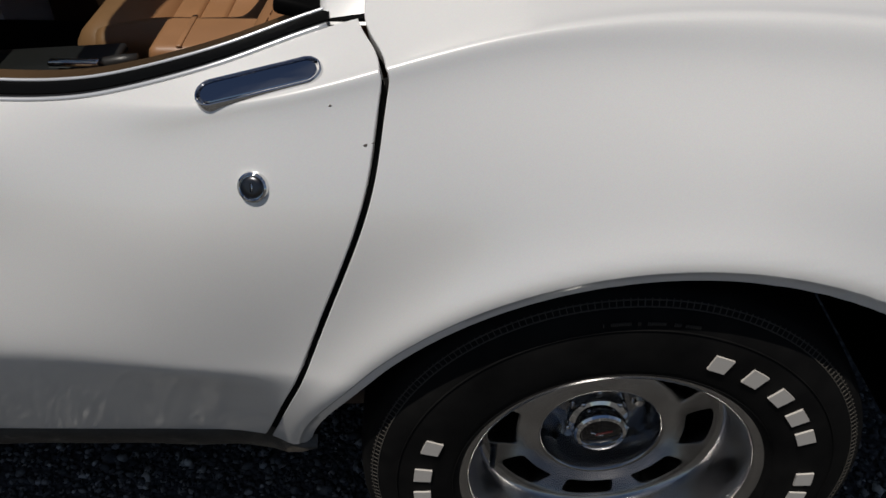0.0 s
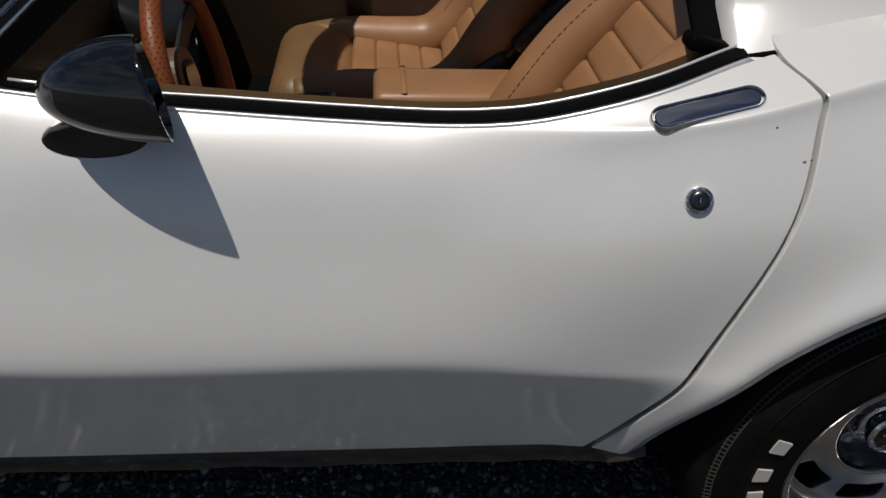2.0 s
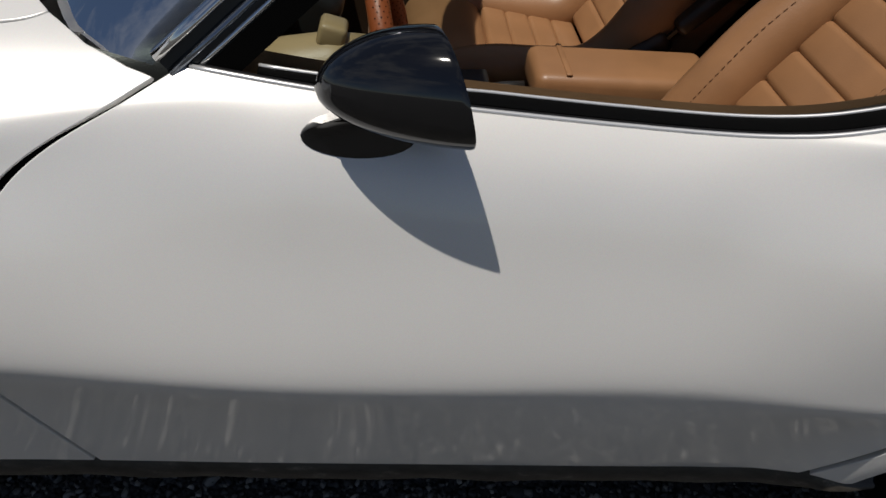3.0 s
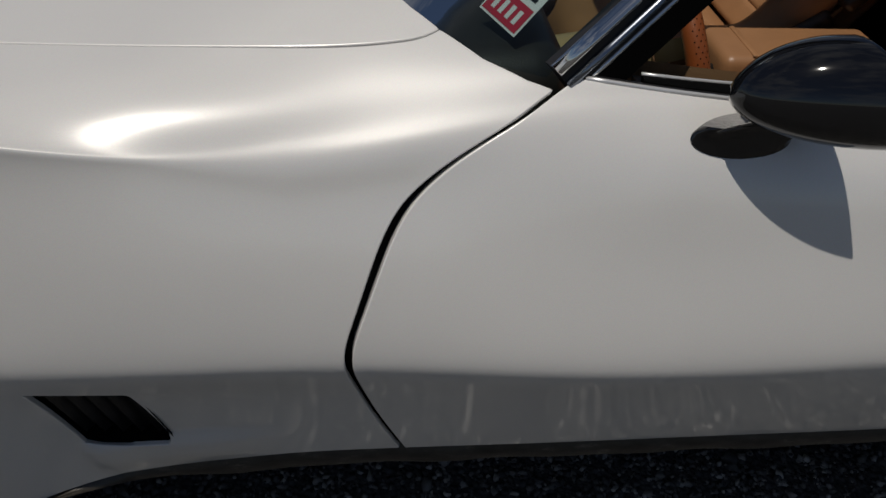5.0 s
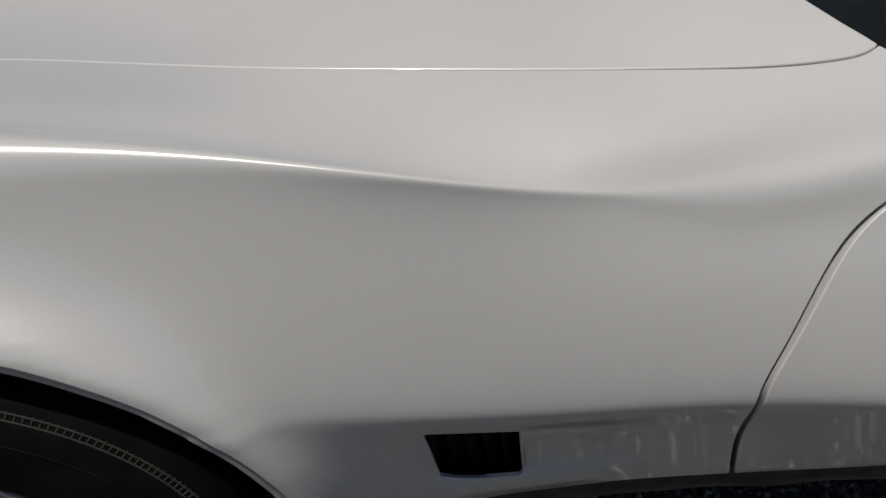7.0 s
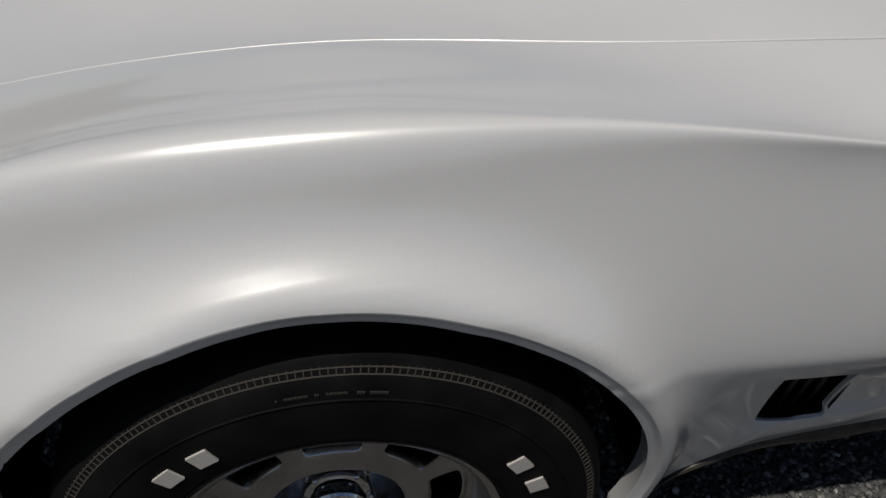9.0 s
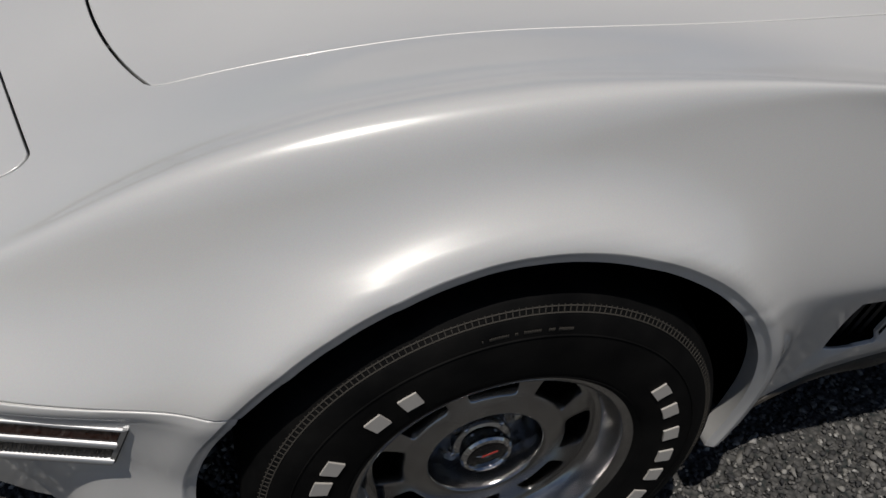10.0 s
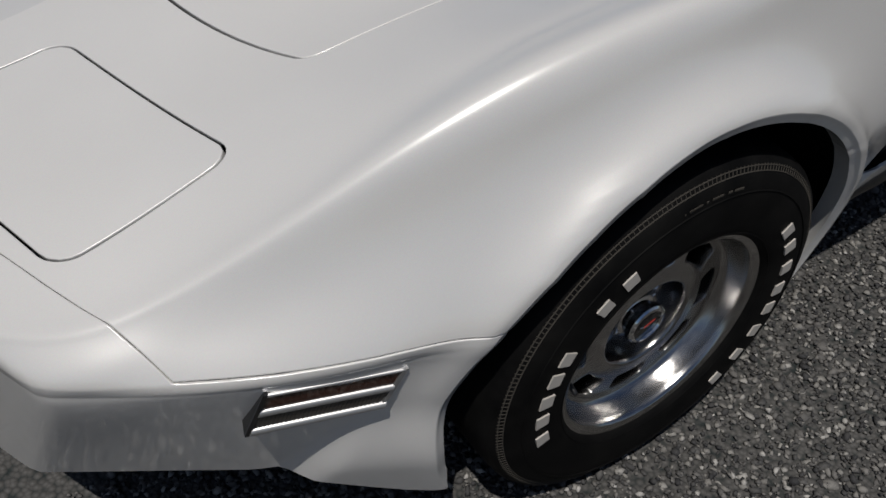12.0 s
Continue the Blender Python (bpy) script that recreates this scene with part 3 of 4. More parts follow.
SHEETS = build_body()
for side in (1, -1):
    fender = part("front_fender", SHEETS["front_fender"].build("front_fender", side, flange=0.007), PAINT, car)
    door = part("door", SHEETS["door"].build("door", side, flange=0.035), PAINT, car)
    quarter = part("rear_quarter", SHEETS["rear_quarter"].build("rear_quarter", side), PAINT, car)
    lid = part("headlight_lid", SHEETS["headlight_lid"].build("headlight_lid", side, flange=0.012), PAINT, car, "closed pop-up headlight lid")
    if side == 1:
        left_fender, left_door, left_quarter = fender, door, quarter
    else:
        right_door = door
hood = part("hood", SHEETS["hood"].build("hood", centre=True, flange=0.015), PAINT, car)
bumper = part("bumper", SHEETS["bumper"].build("bumper", centre=True, flange=0.03, shift=bumper_step), PAINT, car, "body-coloured soft bumper cover")


# ---- wheels ----
def build_wheel(deep):
    """A wheel whose outer lip lies in the plane y = 0 and whose outside looks to -y; deep sets the face back."""
    root = bpy.data.objects.new("wheel", None)
    scene.collection.objects.link(root)
    root.parent = car
    # tyre: tread, shoulders and sidewall in one turned section
    prof = [(.203, .004), (.207, -.004), (.214, -.009), (.224, -.0115), (.236, -.0135), (.250, -.0145), (.268, -.0145), (.284, -.0125), (.300, -.0085), (.3125, -.0035), (.3150, -.0015),
            (.3160, -.0005), (.3320, .0070), (.3375, .016), (.3405, .032), (.3420, .06), (.343, .10), (.343, .16), (.341, .21), (.333, .24), (.312, .256), (.270, .265), (.225, .258), (.203, .245)]
    v, f = lathe(prof, 144)
    tyre = part("tyre", flip_fix(sharp(mesh("tyre", v, f), 45)), RUBBER, root, "black tyre with raised white markings")
    # shoulder ribs of the tread
    rv, rf = [], []
    for i in range(250):
        a = 2 * math.pi * i / 250
        for (r, y, w) in ((.3160, -.0006, .0008), (.3190, .0007, .0008), (.3220, .0021, .0008), (.3262, .0042, .0006)):
            t = Vector((-math.sin(a), 0, math.cos(a)))
            o = Vector((math.cos(a) * r, y, math.sin(a) * r))
            n = Vector((math.cos(a) * .6, -.8, math.sin(a) * .6)).normalized() if r < .33 else Vector((math.cos(a), -.2, math.sin(a))).normalized()
            rv += [o - t * w - n * .003, o + t * w - n * .003, o + t * w * .8 + n * .0006, o - t * w * .8 + n * .0006]
        k = len(rv) - 16
        for s in range(3):
            b = k + 4 * s
            rf += [(b + 3, b + 2, b + 6, b + 7), (b, b + 3, b + 7, b + 4), (b + 2, b + 1, b + 5, b + 6)]
    ribs = part("tread_ribs", flip_fix(mesh("tread_ribs", rv, rf, False)), TREAD, tyre, "fine worn shoulder ribs")
    tagged(ribs, kind="stuff")
    # thin moulded rings on the sidewall, the two outer ones worn pale
    for r, y, m in ((.3165, -.0008, TREAD), (.3240, .0028, TREAD), (.290, -.0122, RUBBER), (.2150, -.0098, RUBBER)):
        v, f = lathe([(r - .0010, y + .002), (r - .0004, y - .0007), (r + .0004, y - .0007), (r + .0010, y + .002)], 144)
        part("sidewall_ring", flip_fix(mesh("sidewall_ring", v, f)), m, tyre)
    # small moulded writing, too small to read
    for a0, w in ((78, 3.6), (82.6, 1.8), (86, 4.2), (91.5, .7), (93.6, 4.6), (99.5, .6)):
        for s in range(round(w / .42)):
            a = radians(a0 + s * .42)
            bm = rbox((.0014, .0012, .0048 + .0010 * (s % 2)), .0003, 1)
            part("small_bar", bm, TREAD, tyre, "", pose(math.cos(a) * .2985, -.0098, math.sin(a) * .2985, 0, 90 - math.degrees(a), 0))
    # rim: flange, barrel, face with slots, bowl
    prof = [(.2045, .012), (.2075, .004), (.2080, .0005), (.2070, -.001), (.2045, -.001), (.2015, .0), (.1965, .002), (.1930, .004), (.1910, .009)] + [(r, y * (1 + deep / .0902)) for r, y in ((.1895, .030), (.1870, .050), (.1835, .070), (.1800, .083), (.1755, .0890), (.170, .0902))]
    v, f = lathe(prof, 128)
    rim = part("rim", flip_fix(sharp(mesh("rim", v, f), 50)), POLISHED, root, "polished aluminium slotted wheel rim")
    # face: eight sectors, each with a rounded slot, and the smooth turn into the bowl
    face_y = lambda r: float(np.interp(r, (.083, .090, .098, .110, .120, .135, .150, .171), (.0785, .0768, .0770, .0785, .0815, .0855, .0880, .0900)))
    fv, ff, n = [], [], 48
    inner, outer, half = .1220, .1630, radians(15.0)
    for sec in range(8):
        base = len(fv)
        mid = math.pi / 4 * sec
        for ring in range(6):
            for i in range(n):
                a = 2 * math.pi * i / n + .001
                c, d = math.cos(a), math.sin(a)
                k = 1 / max(abs(c), abs(d))
                sq = (c * k, d * k)                                     # on the unit square
                q = (abs(c) ** 9 + abs(d) ** 9) ** (-1 / 9)
                ro = (c * q, d * q)                                     # rounded square
                hole = ((inner + outer) / 2 + ro[1] * (outer - inner) / 2, ro[0] * half * (1 - .06 * ro[1]))
                edge = (.1305 + sq[1] * .0405, sq[0] * math.pi / 8)
                t = (0, 0, .04, .12, .45, 1)[ring]
                r, th = hole[0] + (edge[0] - hole[0]) * t, mid + hole[1] + (edge[1] - hole[1]) * t
                y = deep + face_y(r) + (.024, .0022, .0004, 0, 0, 0)[ring]
                fv.append((r * math.cos(th), y, r * math.sin(th)))
        for ring in range(5):
            for i in range(n):
                j = (i + 1) % n
                ff.append((base + ring * n + i, base + ring * n + j, base + ring * n + n + j, base + ring * n + n + i))
    part("rim_face", flip_fix(sharp(mesh("rim_face", fv, ff), 50)), ALLOY, rim, "polished aluminium face with eight slots")
    v, f = lathe([(r, y + deep) for r, y in ((.0905, .0769), (.0885, .0772), (.0865, .0783), (.0850, .0812), (.0840, .087), (.0830, .097), (.0815, .110), (.0795, .126), (.075, .139), (.066, .147), (.0, .149))], 96)
    part("hub_bowl", flip_fix(mesh("hub_bowl", v, f)), BOWL, rim)
    hub = part("centre_cap", flip_fix(sharp(mesh("centre_cap", *lathe([(.045, .082), (.045, .034), (.043, .028), (.0350, .024), (.0345, .019), (.0385, .0165), (.0385, .006), (.0355, .003), (.0310, .002), (.0295, .0045), (.0290, .0060), (.0, .0060)], 64)), 30)), CHROME, root, "chrome centre cap with a black badge", pose(0, .071 + deep, 0))
    v, f = lathe([(.0285, .0052), (.0275, .0046), (.0, .0046)], 48)
    part("badge", flip_fix(mesh("badge", v, f)), BLACK_GLOSS, hub)
    bm = rbox((.026, .0016, .004), .0008, 1)
    part("badge_bar", bm, BADGE_RED, hub, "", pose(.004, .0044, .001, 0, -18, 0))
    bm = rbox((.020, .0016, .003), .0008, 1)
    part("badge_bar", bm, CHROME, hub, "", pose(-.006, .0046, -.002, 0, 18, 0))
    nutm = None
    for i in range(5):
        a = 2 * math.pi * (i + .25) / 5
        if nutm is None:
            bm = bmesh.new()
            bmesh.ops.create_cone(bm, segments=6, radius1=.0125, radius2=.0115, depth=.026, cap_ends=True)
            bmesh.ops.create_cone(bm, segments=12, radius1=.0095, radius2=.006, depth=.006, cap_ends=True, matrix=Matrix.Translation((0, 0, .016)))
            bmesh.ops.rotate(bm, verts=bm.verts, cent=(0, 0, 0), matrix=Matrix.Rotation(radians(90), 3, 'X'))
            nutm = bpy.data.meshes.new("lug_nut")
            bm.to_mesh(nutm)
            bm.free()
            nutm.materials.append(CHROME)
        part("lug_nut", nutm, None, root, "", pose(math.cos(a) * .0625, .134 + deep, math.sin(a) * .0605))
    # short studs round the cap
    stud = None
    for i in range(5):
        a = 2 * math.pi * (i + .75) / 5
        if stud is None:
            v, f = lathe([(.0042, .012), (.0042, 0), (.003, -.002), (0, -.002)], 10)
            stud = flip_fix(mesh("cap_stud", v, f))
            stud.materials.append(CHROME)
        part("cap_stud", stud, None, root, "", pose(math.cos(a) * .0455, .098 + deep, math.sin(a) * .044))
    # valve
    part("valve", tube([(-.150, .100 + deep, -.052), (-.153, .075 + deep, -.053), (-.155, .058 + deep, -.054)], [.006, .005, .004], 10), BLACK_TRIM, root)
    # brake disc behind the slots, near-black for the shade in there
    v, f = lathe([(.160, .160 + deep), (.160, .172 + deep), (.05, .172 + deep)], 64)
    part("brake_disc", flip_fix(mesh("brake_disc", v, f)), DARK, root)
    # barrel behind, its shade put into the same near-black
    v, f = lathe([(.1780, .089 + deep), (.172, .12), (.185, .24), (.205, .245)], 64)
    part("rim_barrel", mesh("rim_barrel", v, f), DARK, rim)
    return root


TREAD = material("worn_tread", (0.060, 0.055, 0.048), 0.8, spec=0.1)[0]
POLISHED = alloy_material(.78)
POLISHED.name = "polished_aluminium"
# the same alloy made darker, shade in the hub bowl put into its colour
BOWL = alloy_material(.6)
BOWL.name = "shaded_bowl_alloy"
BADGE_RED = material("badge_red", (0.35, 0.03, 0.02), 0.35)[0]
for bn in (*POLISHED.node_tree.nodes, *BOWL.node_tree.nodes):
    if bn.type == 'MAP_RANGE':
        bn.inputs["To Min"].default_value, bn.inputs["To Max"].default_value = 0.10, 0.24


def markings(wheel, marks, r0=.2450, r1=.2680):
    """Raised pale blocks on the sidewall: (angle in degrees from the top, towards the rear, width in degrees)."""
    tyre = [c for c in wheel.children if c.name.startswith("tyre")][0]
    for a, w in marks:
        v, f = [], []
        n = 5
        for lay, y in enumerate((-.0135, -.0172)):
            for i in range(n):
                t = radians(90 - (a - w / 2 + w * i / (n - 1)))
                for r in (r0, r1):
                    v.append((r * math.cos(t), y, r * math.sin(t)))
        for i in range(n - 1):
            b = 2 * i
            q = 2 * n
            f += [(q + b, q + b + 1, q + b + 3, q + b + 2), (b, b + 2, q + b + 2, q + b), (b + 1, q + b + 1, q + b + 3, b + 3)]
        f += [(0, 2 * n, 2 * n + 1, 1), (2 * n - 2, 2 * n - 1, 4 * n - 1, 4 * n - 2)]
        part("marking", flip_fix(mesh("marking", v, f, False)), LETTER, tyre)


wheel = build_wheel(-.038)
wheel_rear = build_wheel(.0)
wheel_rear.matrix_basis = pose(2.489, -.866, .333)
wheel.matrix_basis = pose(0.0, -.858, .333)
wheel_far = [copy_thing(w, pose(x, y, .333, 0, 0, 180)) for w, x, y in ((wheel, 0.0, .858), (wheel_rear, 2.489, .866))]


# ---- under the car ----
def build_wells():
    for side in (-1, 1):
        for (cx, cz, cr), deep in zip(ARCHES, (.40, .38)):
            v, f, n = [], [], 40
            for k in range(n + 1):
                a0 = math.asin((.275 - cz) / cr)
                a = a0 + (math.pi - 2 * a0) * k / n
                lx, lz = cx + (cr + .004) * math.cos(a), cz + (cr + .004) * math.sin(a)
                skin = -on_body(lx, lz)[0].y
                for y, r in ((skin - .022, cr + .002), (skin - .055, cr + .02), (deep, cr + .02)):
                    v.append((cx + r * math.cos(a), side * y, cz + r * math.sin(a)))
            for k in range(n):
                for j in range(2):
                    f.append((3 * k + j, 3 * k + j + 1, 3 * k + 4 + j, 3 * k + 3 + j))
            f.append([3 * k + 2 for k in range(n + 1)])
            part("wheel_well", sharp(mesh("wheel_well", v, f), 40), DARK, car)
    for x0, x1, wide in ((-.60, -.46, 1.1), (.45, 2.05, 1.36), (2.98, 3.3, 1.36)):
        bm = rbox((x1 - x0, wide, .10), .02)
        part("underbody", bm, DARK, car, "", pose((x0 + x1) / 2, 0, .275))
    bm = rbox((3.6, .76, .10), .02)
    part("underbody", bm, DARK, car, "", pose(1.3, 0, .30))


def build_rockers():
    for side in (1, -1):
        v, f = [], []
        xs = np.linspace(.455, 2.085, 70)
        for x in xs:
            s = float(sill_z(x))
            w = float(-on_body(x, max(s, .262))[0].y) - .010
            e = float(np.interp(x, (.455, .60, .75, 2.0, 2.085), (.004, .028, .045, .045, .012)))
            k = .0025 * math.sin(x * 31) * math.sin(x * 7.3)
            for dy, z in ((-.002, s + .006), (.003, s - .004), (.009, s - e * .35), (.010 + k, s - e * .75), (.002 + k, s - e), (-.06, s - e + .004)):
                v.append((x, -side * (w + dy), z))
        m = 6
        for i in range(len(xs) - 1):
            for j in range(m - 1):
                f.append((i * m + j, i * m + j + 1, i * m + m + j + 1, i * m + m + j))
        part("rocker_panel", flip_fix(sharp(mesh("rocker_panel", v, f), 50)), ROCKER, car, "scuffed black sill moulding")


ROCKER, r_nt, r_b, r_co = material("scuffed_black_plastic", (0.02, 0.019, 0.017), 0.4)
r_f = noise_tex(r_nt, r_co, 18.0, 8.0, 0.7, (1, 3, 3))
r_nt.links.new(ramp(r_nt, r_f, ((0.35, (0.018, 0.016, 0.014)), (0.58, (0.045, 0.039, 0.032)), (0.72, (0.14, 0.125, 0.10)))), r_b.inputs["Base Color"])
to_rough(r_nt, r_b, r_f, 0.18, 0.5)
bump(r_nt, r_b, r_f, 0.3, 0.003)
build_wells()
build_rockers()


DAM = material("black_dam_plastic", (0.006, 0.006, 0.006), 0.6, spec=0.1)[0]


def build_air_dam():
    """Black lower air dam set back under the bumper cover."""
    v, f = [], []
    plan = [(-.43, -.700), (-.48, -.620), (-.54, -.560), (-.60, -.520), (-.68, -.460), (-.74, -.400), (-.79, -.33), (-.83, -.24), (-.85, -.12), (-.85, 0)]
    plan += [(x, -y) for x, y in reversed(plan[:-1])]
    for x, y in plan:
        v += [(x + .004, y * .99, .30), (x + .006, y * .985, .20), (x + .014, y * .97, .135), (x + .05, y * .95, .132)]
    for i in range(len(plan) - 1):
        for j in range(3):
            f.append((4 * i + j, 4 * i + j + 1, 4 * i + 5 + j, 4 * i + 4 + j))
    part("air_dam", flip_fix(mesh("air_dam", v, f)), DAM, bumper, "black lower air dam")


build_air_dam()


# ---- seams: dark seals a little below the gaps ----
def seal(name, pts, depth, parent, r=0.006):
    q = [p - n * depth for p, n in pts]
    part(name, tube(q, r, 8), GAP, parent)


for side_door, gap in ((left_fender, F_GAP), (left_quarter, R_GAP)):
    zs = np.linspace(.285, .835 if gap is F_GAP else .895, 40)
    seal("door_seal", [on_body(float(gap(z)), float(z), 6.5) for z in zs], .024, side_door, .0095)

# ---- side vent ----
def build_vent():
    c = [Vector(q) for q in ((.541, -.825, .529), (.663, -.825, .509), (.690, -.79, .353), (.570, -.79, .367))]
    for q in c:
        q.y = on_body(q.x, q.z)[0].y + .0065
    box = part("side_vent", mesh("side_vent", [p + Vector((0, d, 0)) for d in (0.0, .075) for p in c], [(4, 5, 6, 7), (0, 1, 5, 4), (1, 2, 6, 5), (2, 3, 7, 6), (3, 0, 4, 7)], False), GAP, left_fender, "black slanted side vent with louvres")
    for i in range(5):
        u = (i + .6) / 5.2
        t, b = c[0].lerp(c[1], u), c[3].lerp(c[2], u)
        t, b = t.lerp(b, .03), b.lerp(t, .06)
        v = []
        for p in (t, b):
            v += [p + Vector((-.012, .018, 0)), p + Vector((.006, .042, 0)), p + Vector((.009, .039, 0)), p + Vector((-.009, .014, 0))]
        part("louvre", flip_fix(mesh("louvre", v, [(0, 1, 5, 4), (1, 2, 6, 5), (2, 3, 7, 6), (3, 0, 4, 7), (0, 3, 2, 1), (4, 5, 6, 7)], False)), BLACK_TRIM, box)


build_vent()


# ---- marker lamp ----
def build_marker():
    tl, tr, br, bl = (Vector(q) for q in ((-.6165, -.764, .538), (-.4450, -.819, .5325), (-.4770, -.802, .4510), (-.6480, -.747, .4520)))
    n = (tr - tl).cross(bl - tl).normalized()
    n = n if n.y < 0 else -n
    at = lambda u, w: tl.lerp(tr, u).lerp(bl.lerp(br, u), w)

    def panel(u0, u1, w0, w1, h0, h1):
        v = [at(u, w) + n * h for h in (h0, h1) for u, w in ((u0, w0), (u1, w0), (u1, w1), (u0, w1))]
        return flip_fix(mesh("panel", v, [(0, 1, 2, 3), (4, 5, 6, 7), (0, 1, 5, 4), (1, 2, 6, 5), (2, 3, 7, 6), (3, 0, 4, 7)], False))

    lamp = part("marker_lamp", panel(.0, 1, .0, 1, -.05, .0005), BLACK_TRIM, bumper, "chrome-framed side marker lamp with amber and grey lenses")
    def bar(u0, u1, w0, w1, h):
        v, f, k = [], [], 9
        for u in (u0, u1):
            for i in range(k):
                c = math.pi * i / (k - 1)
                v.append(at(u, (w0 + w1) / 2 - (w1 - w0) / 2 * math.cos(c)) + n * (h * math.sin(c) ** .8))
        for i in range(k - 1):
            f.append((i, i + 1, k + i + 1, k + i))
        f += [tuple(range(k)), tuple(range(k, 2 * k))]
        return flip_fix(sharp(mesh("bar", v, f), 50))

    for u0, u1, w0, w1, h in ((.02, .975, .03, .095, .005), (.03, .965, .40, .545, .007), (.03, .985, .83, .985, .008)):
        part("chrome_bar", bar(u0, u1, w0, w1, h), LAMP_TRIM, lamp)
    part("end_frame", panel(.0, .03, .02, .98, 0, .005), DARK_METAL, lamp)
    part("end_frame", panel(.955, .99, .03, .97, 0, .004), LAMP_TRIM, lamp)
    part("amber_lens", panel(.03, .95, .10, .40, 0, .002), AMBER, lamp, "dark amber lens")
    part("grey_lens", panel(.03, .95, .545, .83, 0, .002), GREYLENS, lamp, "ribbed smoky lens")
    for i in range(30):
        u = .05 + .89 * i / 30
        part("lens_rib", panel(u, u + .012, 0.55, .825, .002, .0032), GREYLENS, lamp)


DARK_METAL = material("dark_metal", (0.10, 0.10, 0.105), 0.3, 1.0)[0]
LAMP_TRIM = material("lamp_trim", (0.50, 0.50, 0.50), 0.42, 0.8)[0]
AMBER = material("amber_lens", (0.045, 0.013, 0.006), 0.12, 0.0, 1.0)[0]
GREYLENS = material("smoky_lens", (0.060, 0.052, 0.045), 0.25, 0.0, 0.6)[0]
build_marker()


# ---- door furniture ----
def stadium(length, width, n=12):
    r = width / 2
    pts = []
    for c, a0 in ((length / 2 - r, -90), (-length / 2 + r, 90)):
        for i in range(n + 1):
            a = radians(a0 + 180 * i / n)
            pts.append((c + r * math.cos(a), r * math.sin(a)))
    return pts


def ring_loft(levels):
    """Levels of (outline, height), joined; the last one is closed."""
    v, f, n = [], [], len(levels[0][0])
    for o, h in levels:
        v += [(x, y, h) for x, y in o]
    for k in range(len(levels) - 1):
        for i in range(n):
            j = (i + 1) % n
            f.append((k * n + i, k * n + j, k * n + n + j, k * n + n + i))
    f.append(tuple((len(levels) - 1) * n + i for i in range(n)))
    return v, f


def frame_at(p, n, along, lift=0.0):
    a = (along - n * along.dot(n)).normalized()
    b = n.cross(a)
    m = Matrix((a, b, n)).transposed().to_4x4()
    m.translation = p + n * lift
    return m


# chrome darkened and tinted blue, the mirrored sky put into its colour
FLAP = material("sky_tinted_chrome", (0.45, 0.46, 0.50), 0.05, 1.0)[0]


def build_handle():
    p, n = on_body(2.066, .8835, 7.4)
    m = frame_at(p, n, Vector((.120, .004, .036)), .0012)
    root = part("door_handle", flip_fix(sharp(mesh("door_handle", *ring_loft([(stadium(.137, .036), -.012), (stadium(.137, .036), .001), (stadium(.1345, .0335), .0030), (stadium(.1315, .0305), .0032), (stadium(.1295, .0285), .000), (stadium(.127, .026), -.003)])), 40)), CHROME, left_door, "chrome flush door handle", m)
    flap = part("handle_flap", flip_fix(sharp(mesh("handle_flap", *ring_loft([(stadium(.1250, .0250), -.006), (stadium(.1250, .0250), .0010), (stadium(.1228, .0228), .0022), (stadium(.05, .006), .0027)])), 40)), FLAP, root, "chrome handle flap with the dark sky's tint in its colour")
    return root


def build_lock():
    p, n = on_body(2.058, .792)
    m = frame_at(p, n, Vector((1, 0, 0)), 0.0)
    circ = lambda r: [(r * math.cos(2 * math.pi * i / 32), r * math.sin(2 * math.pi * i / 32)) for i in range(32)]
    lock = part("door_lock", flip_fix(sharp(mesh("door_lock", *ring_loft([(circ(.0170), -.006), (circ(.0170), .001), (circ(.0160), .004), (circ(.0138), .0055), (circ(.0128), .0045), (circ(.0126), .0030)])), 35)), CHROME, left_door, "round chrome key lock", m)
    part("lock_face", flip_fix(mesh("lock_face", *ring_loft([(circ(.0122), .0010), (circ(.0118), .0048), (circ(.006), .0052)]))), DARK_METAL, lock)
    slot = rbox((.0035, .010, .002), .0008, 1)
    part("key_slot", slot, GAP, lock, "", pose(0, 0, .0049))
    part("key_shutter", rbox((.0018, .0085, .002), .0006, 1), CHROME, lock, "", pose(.0005, 0, .0053))


build_handle()
build_lock()


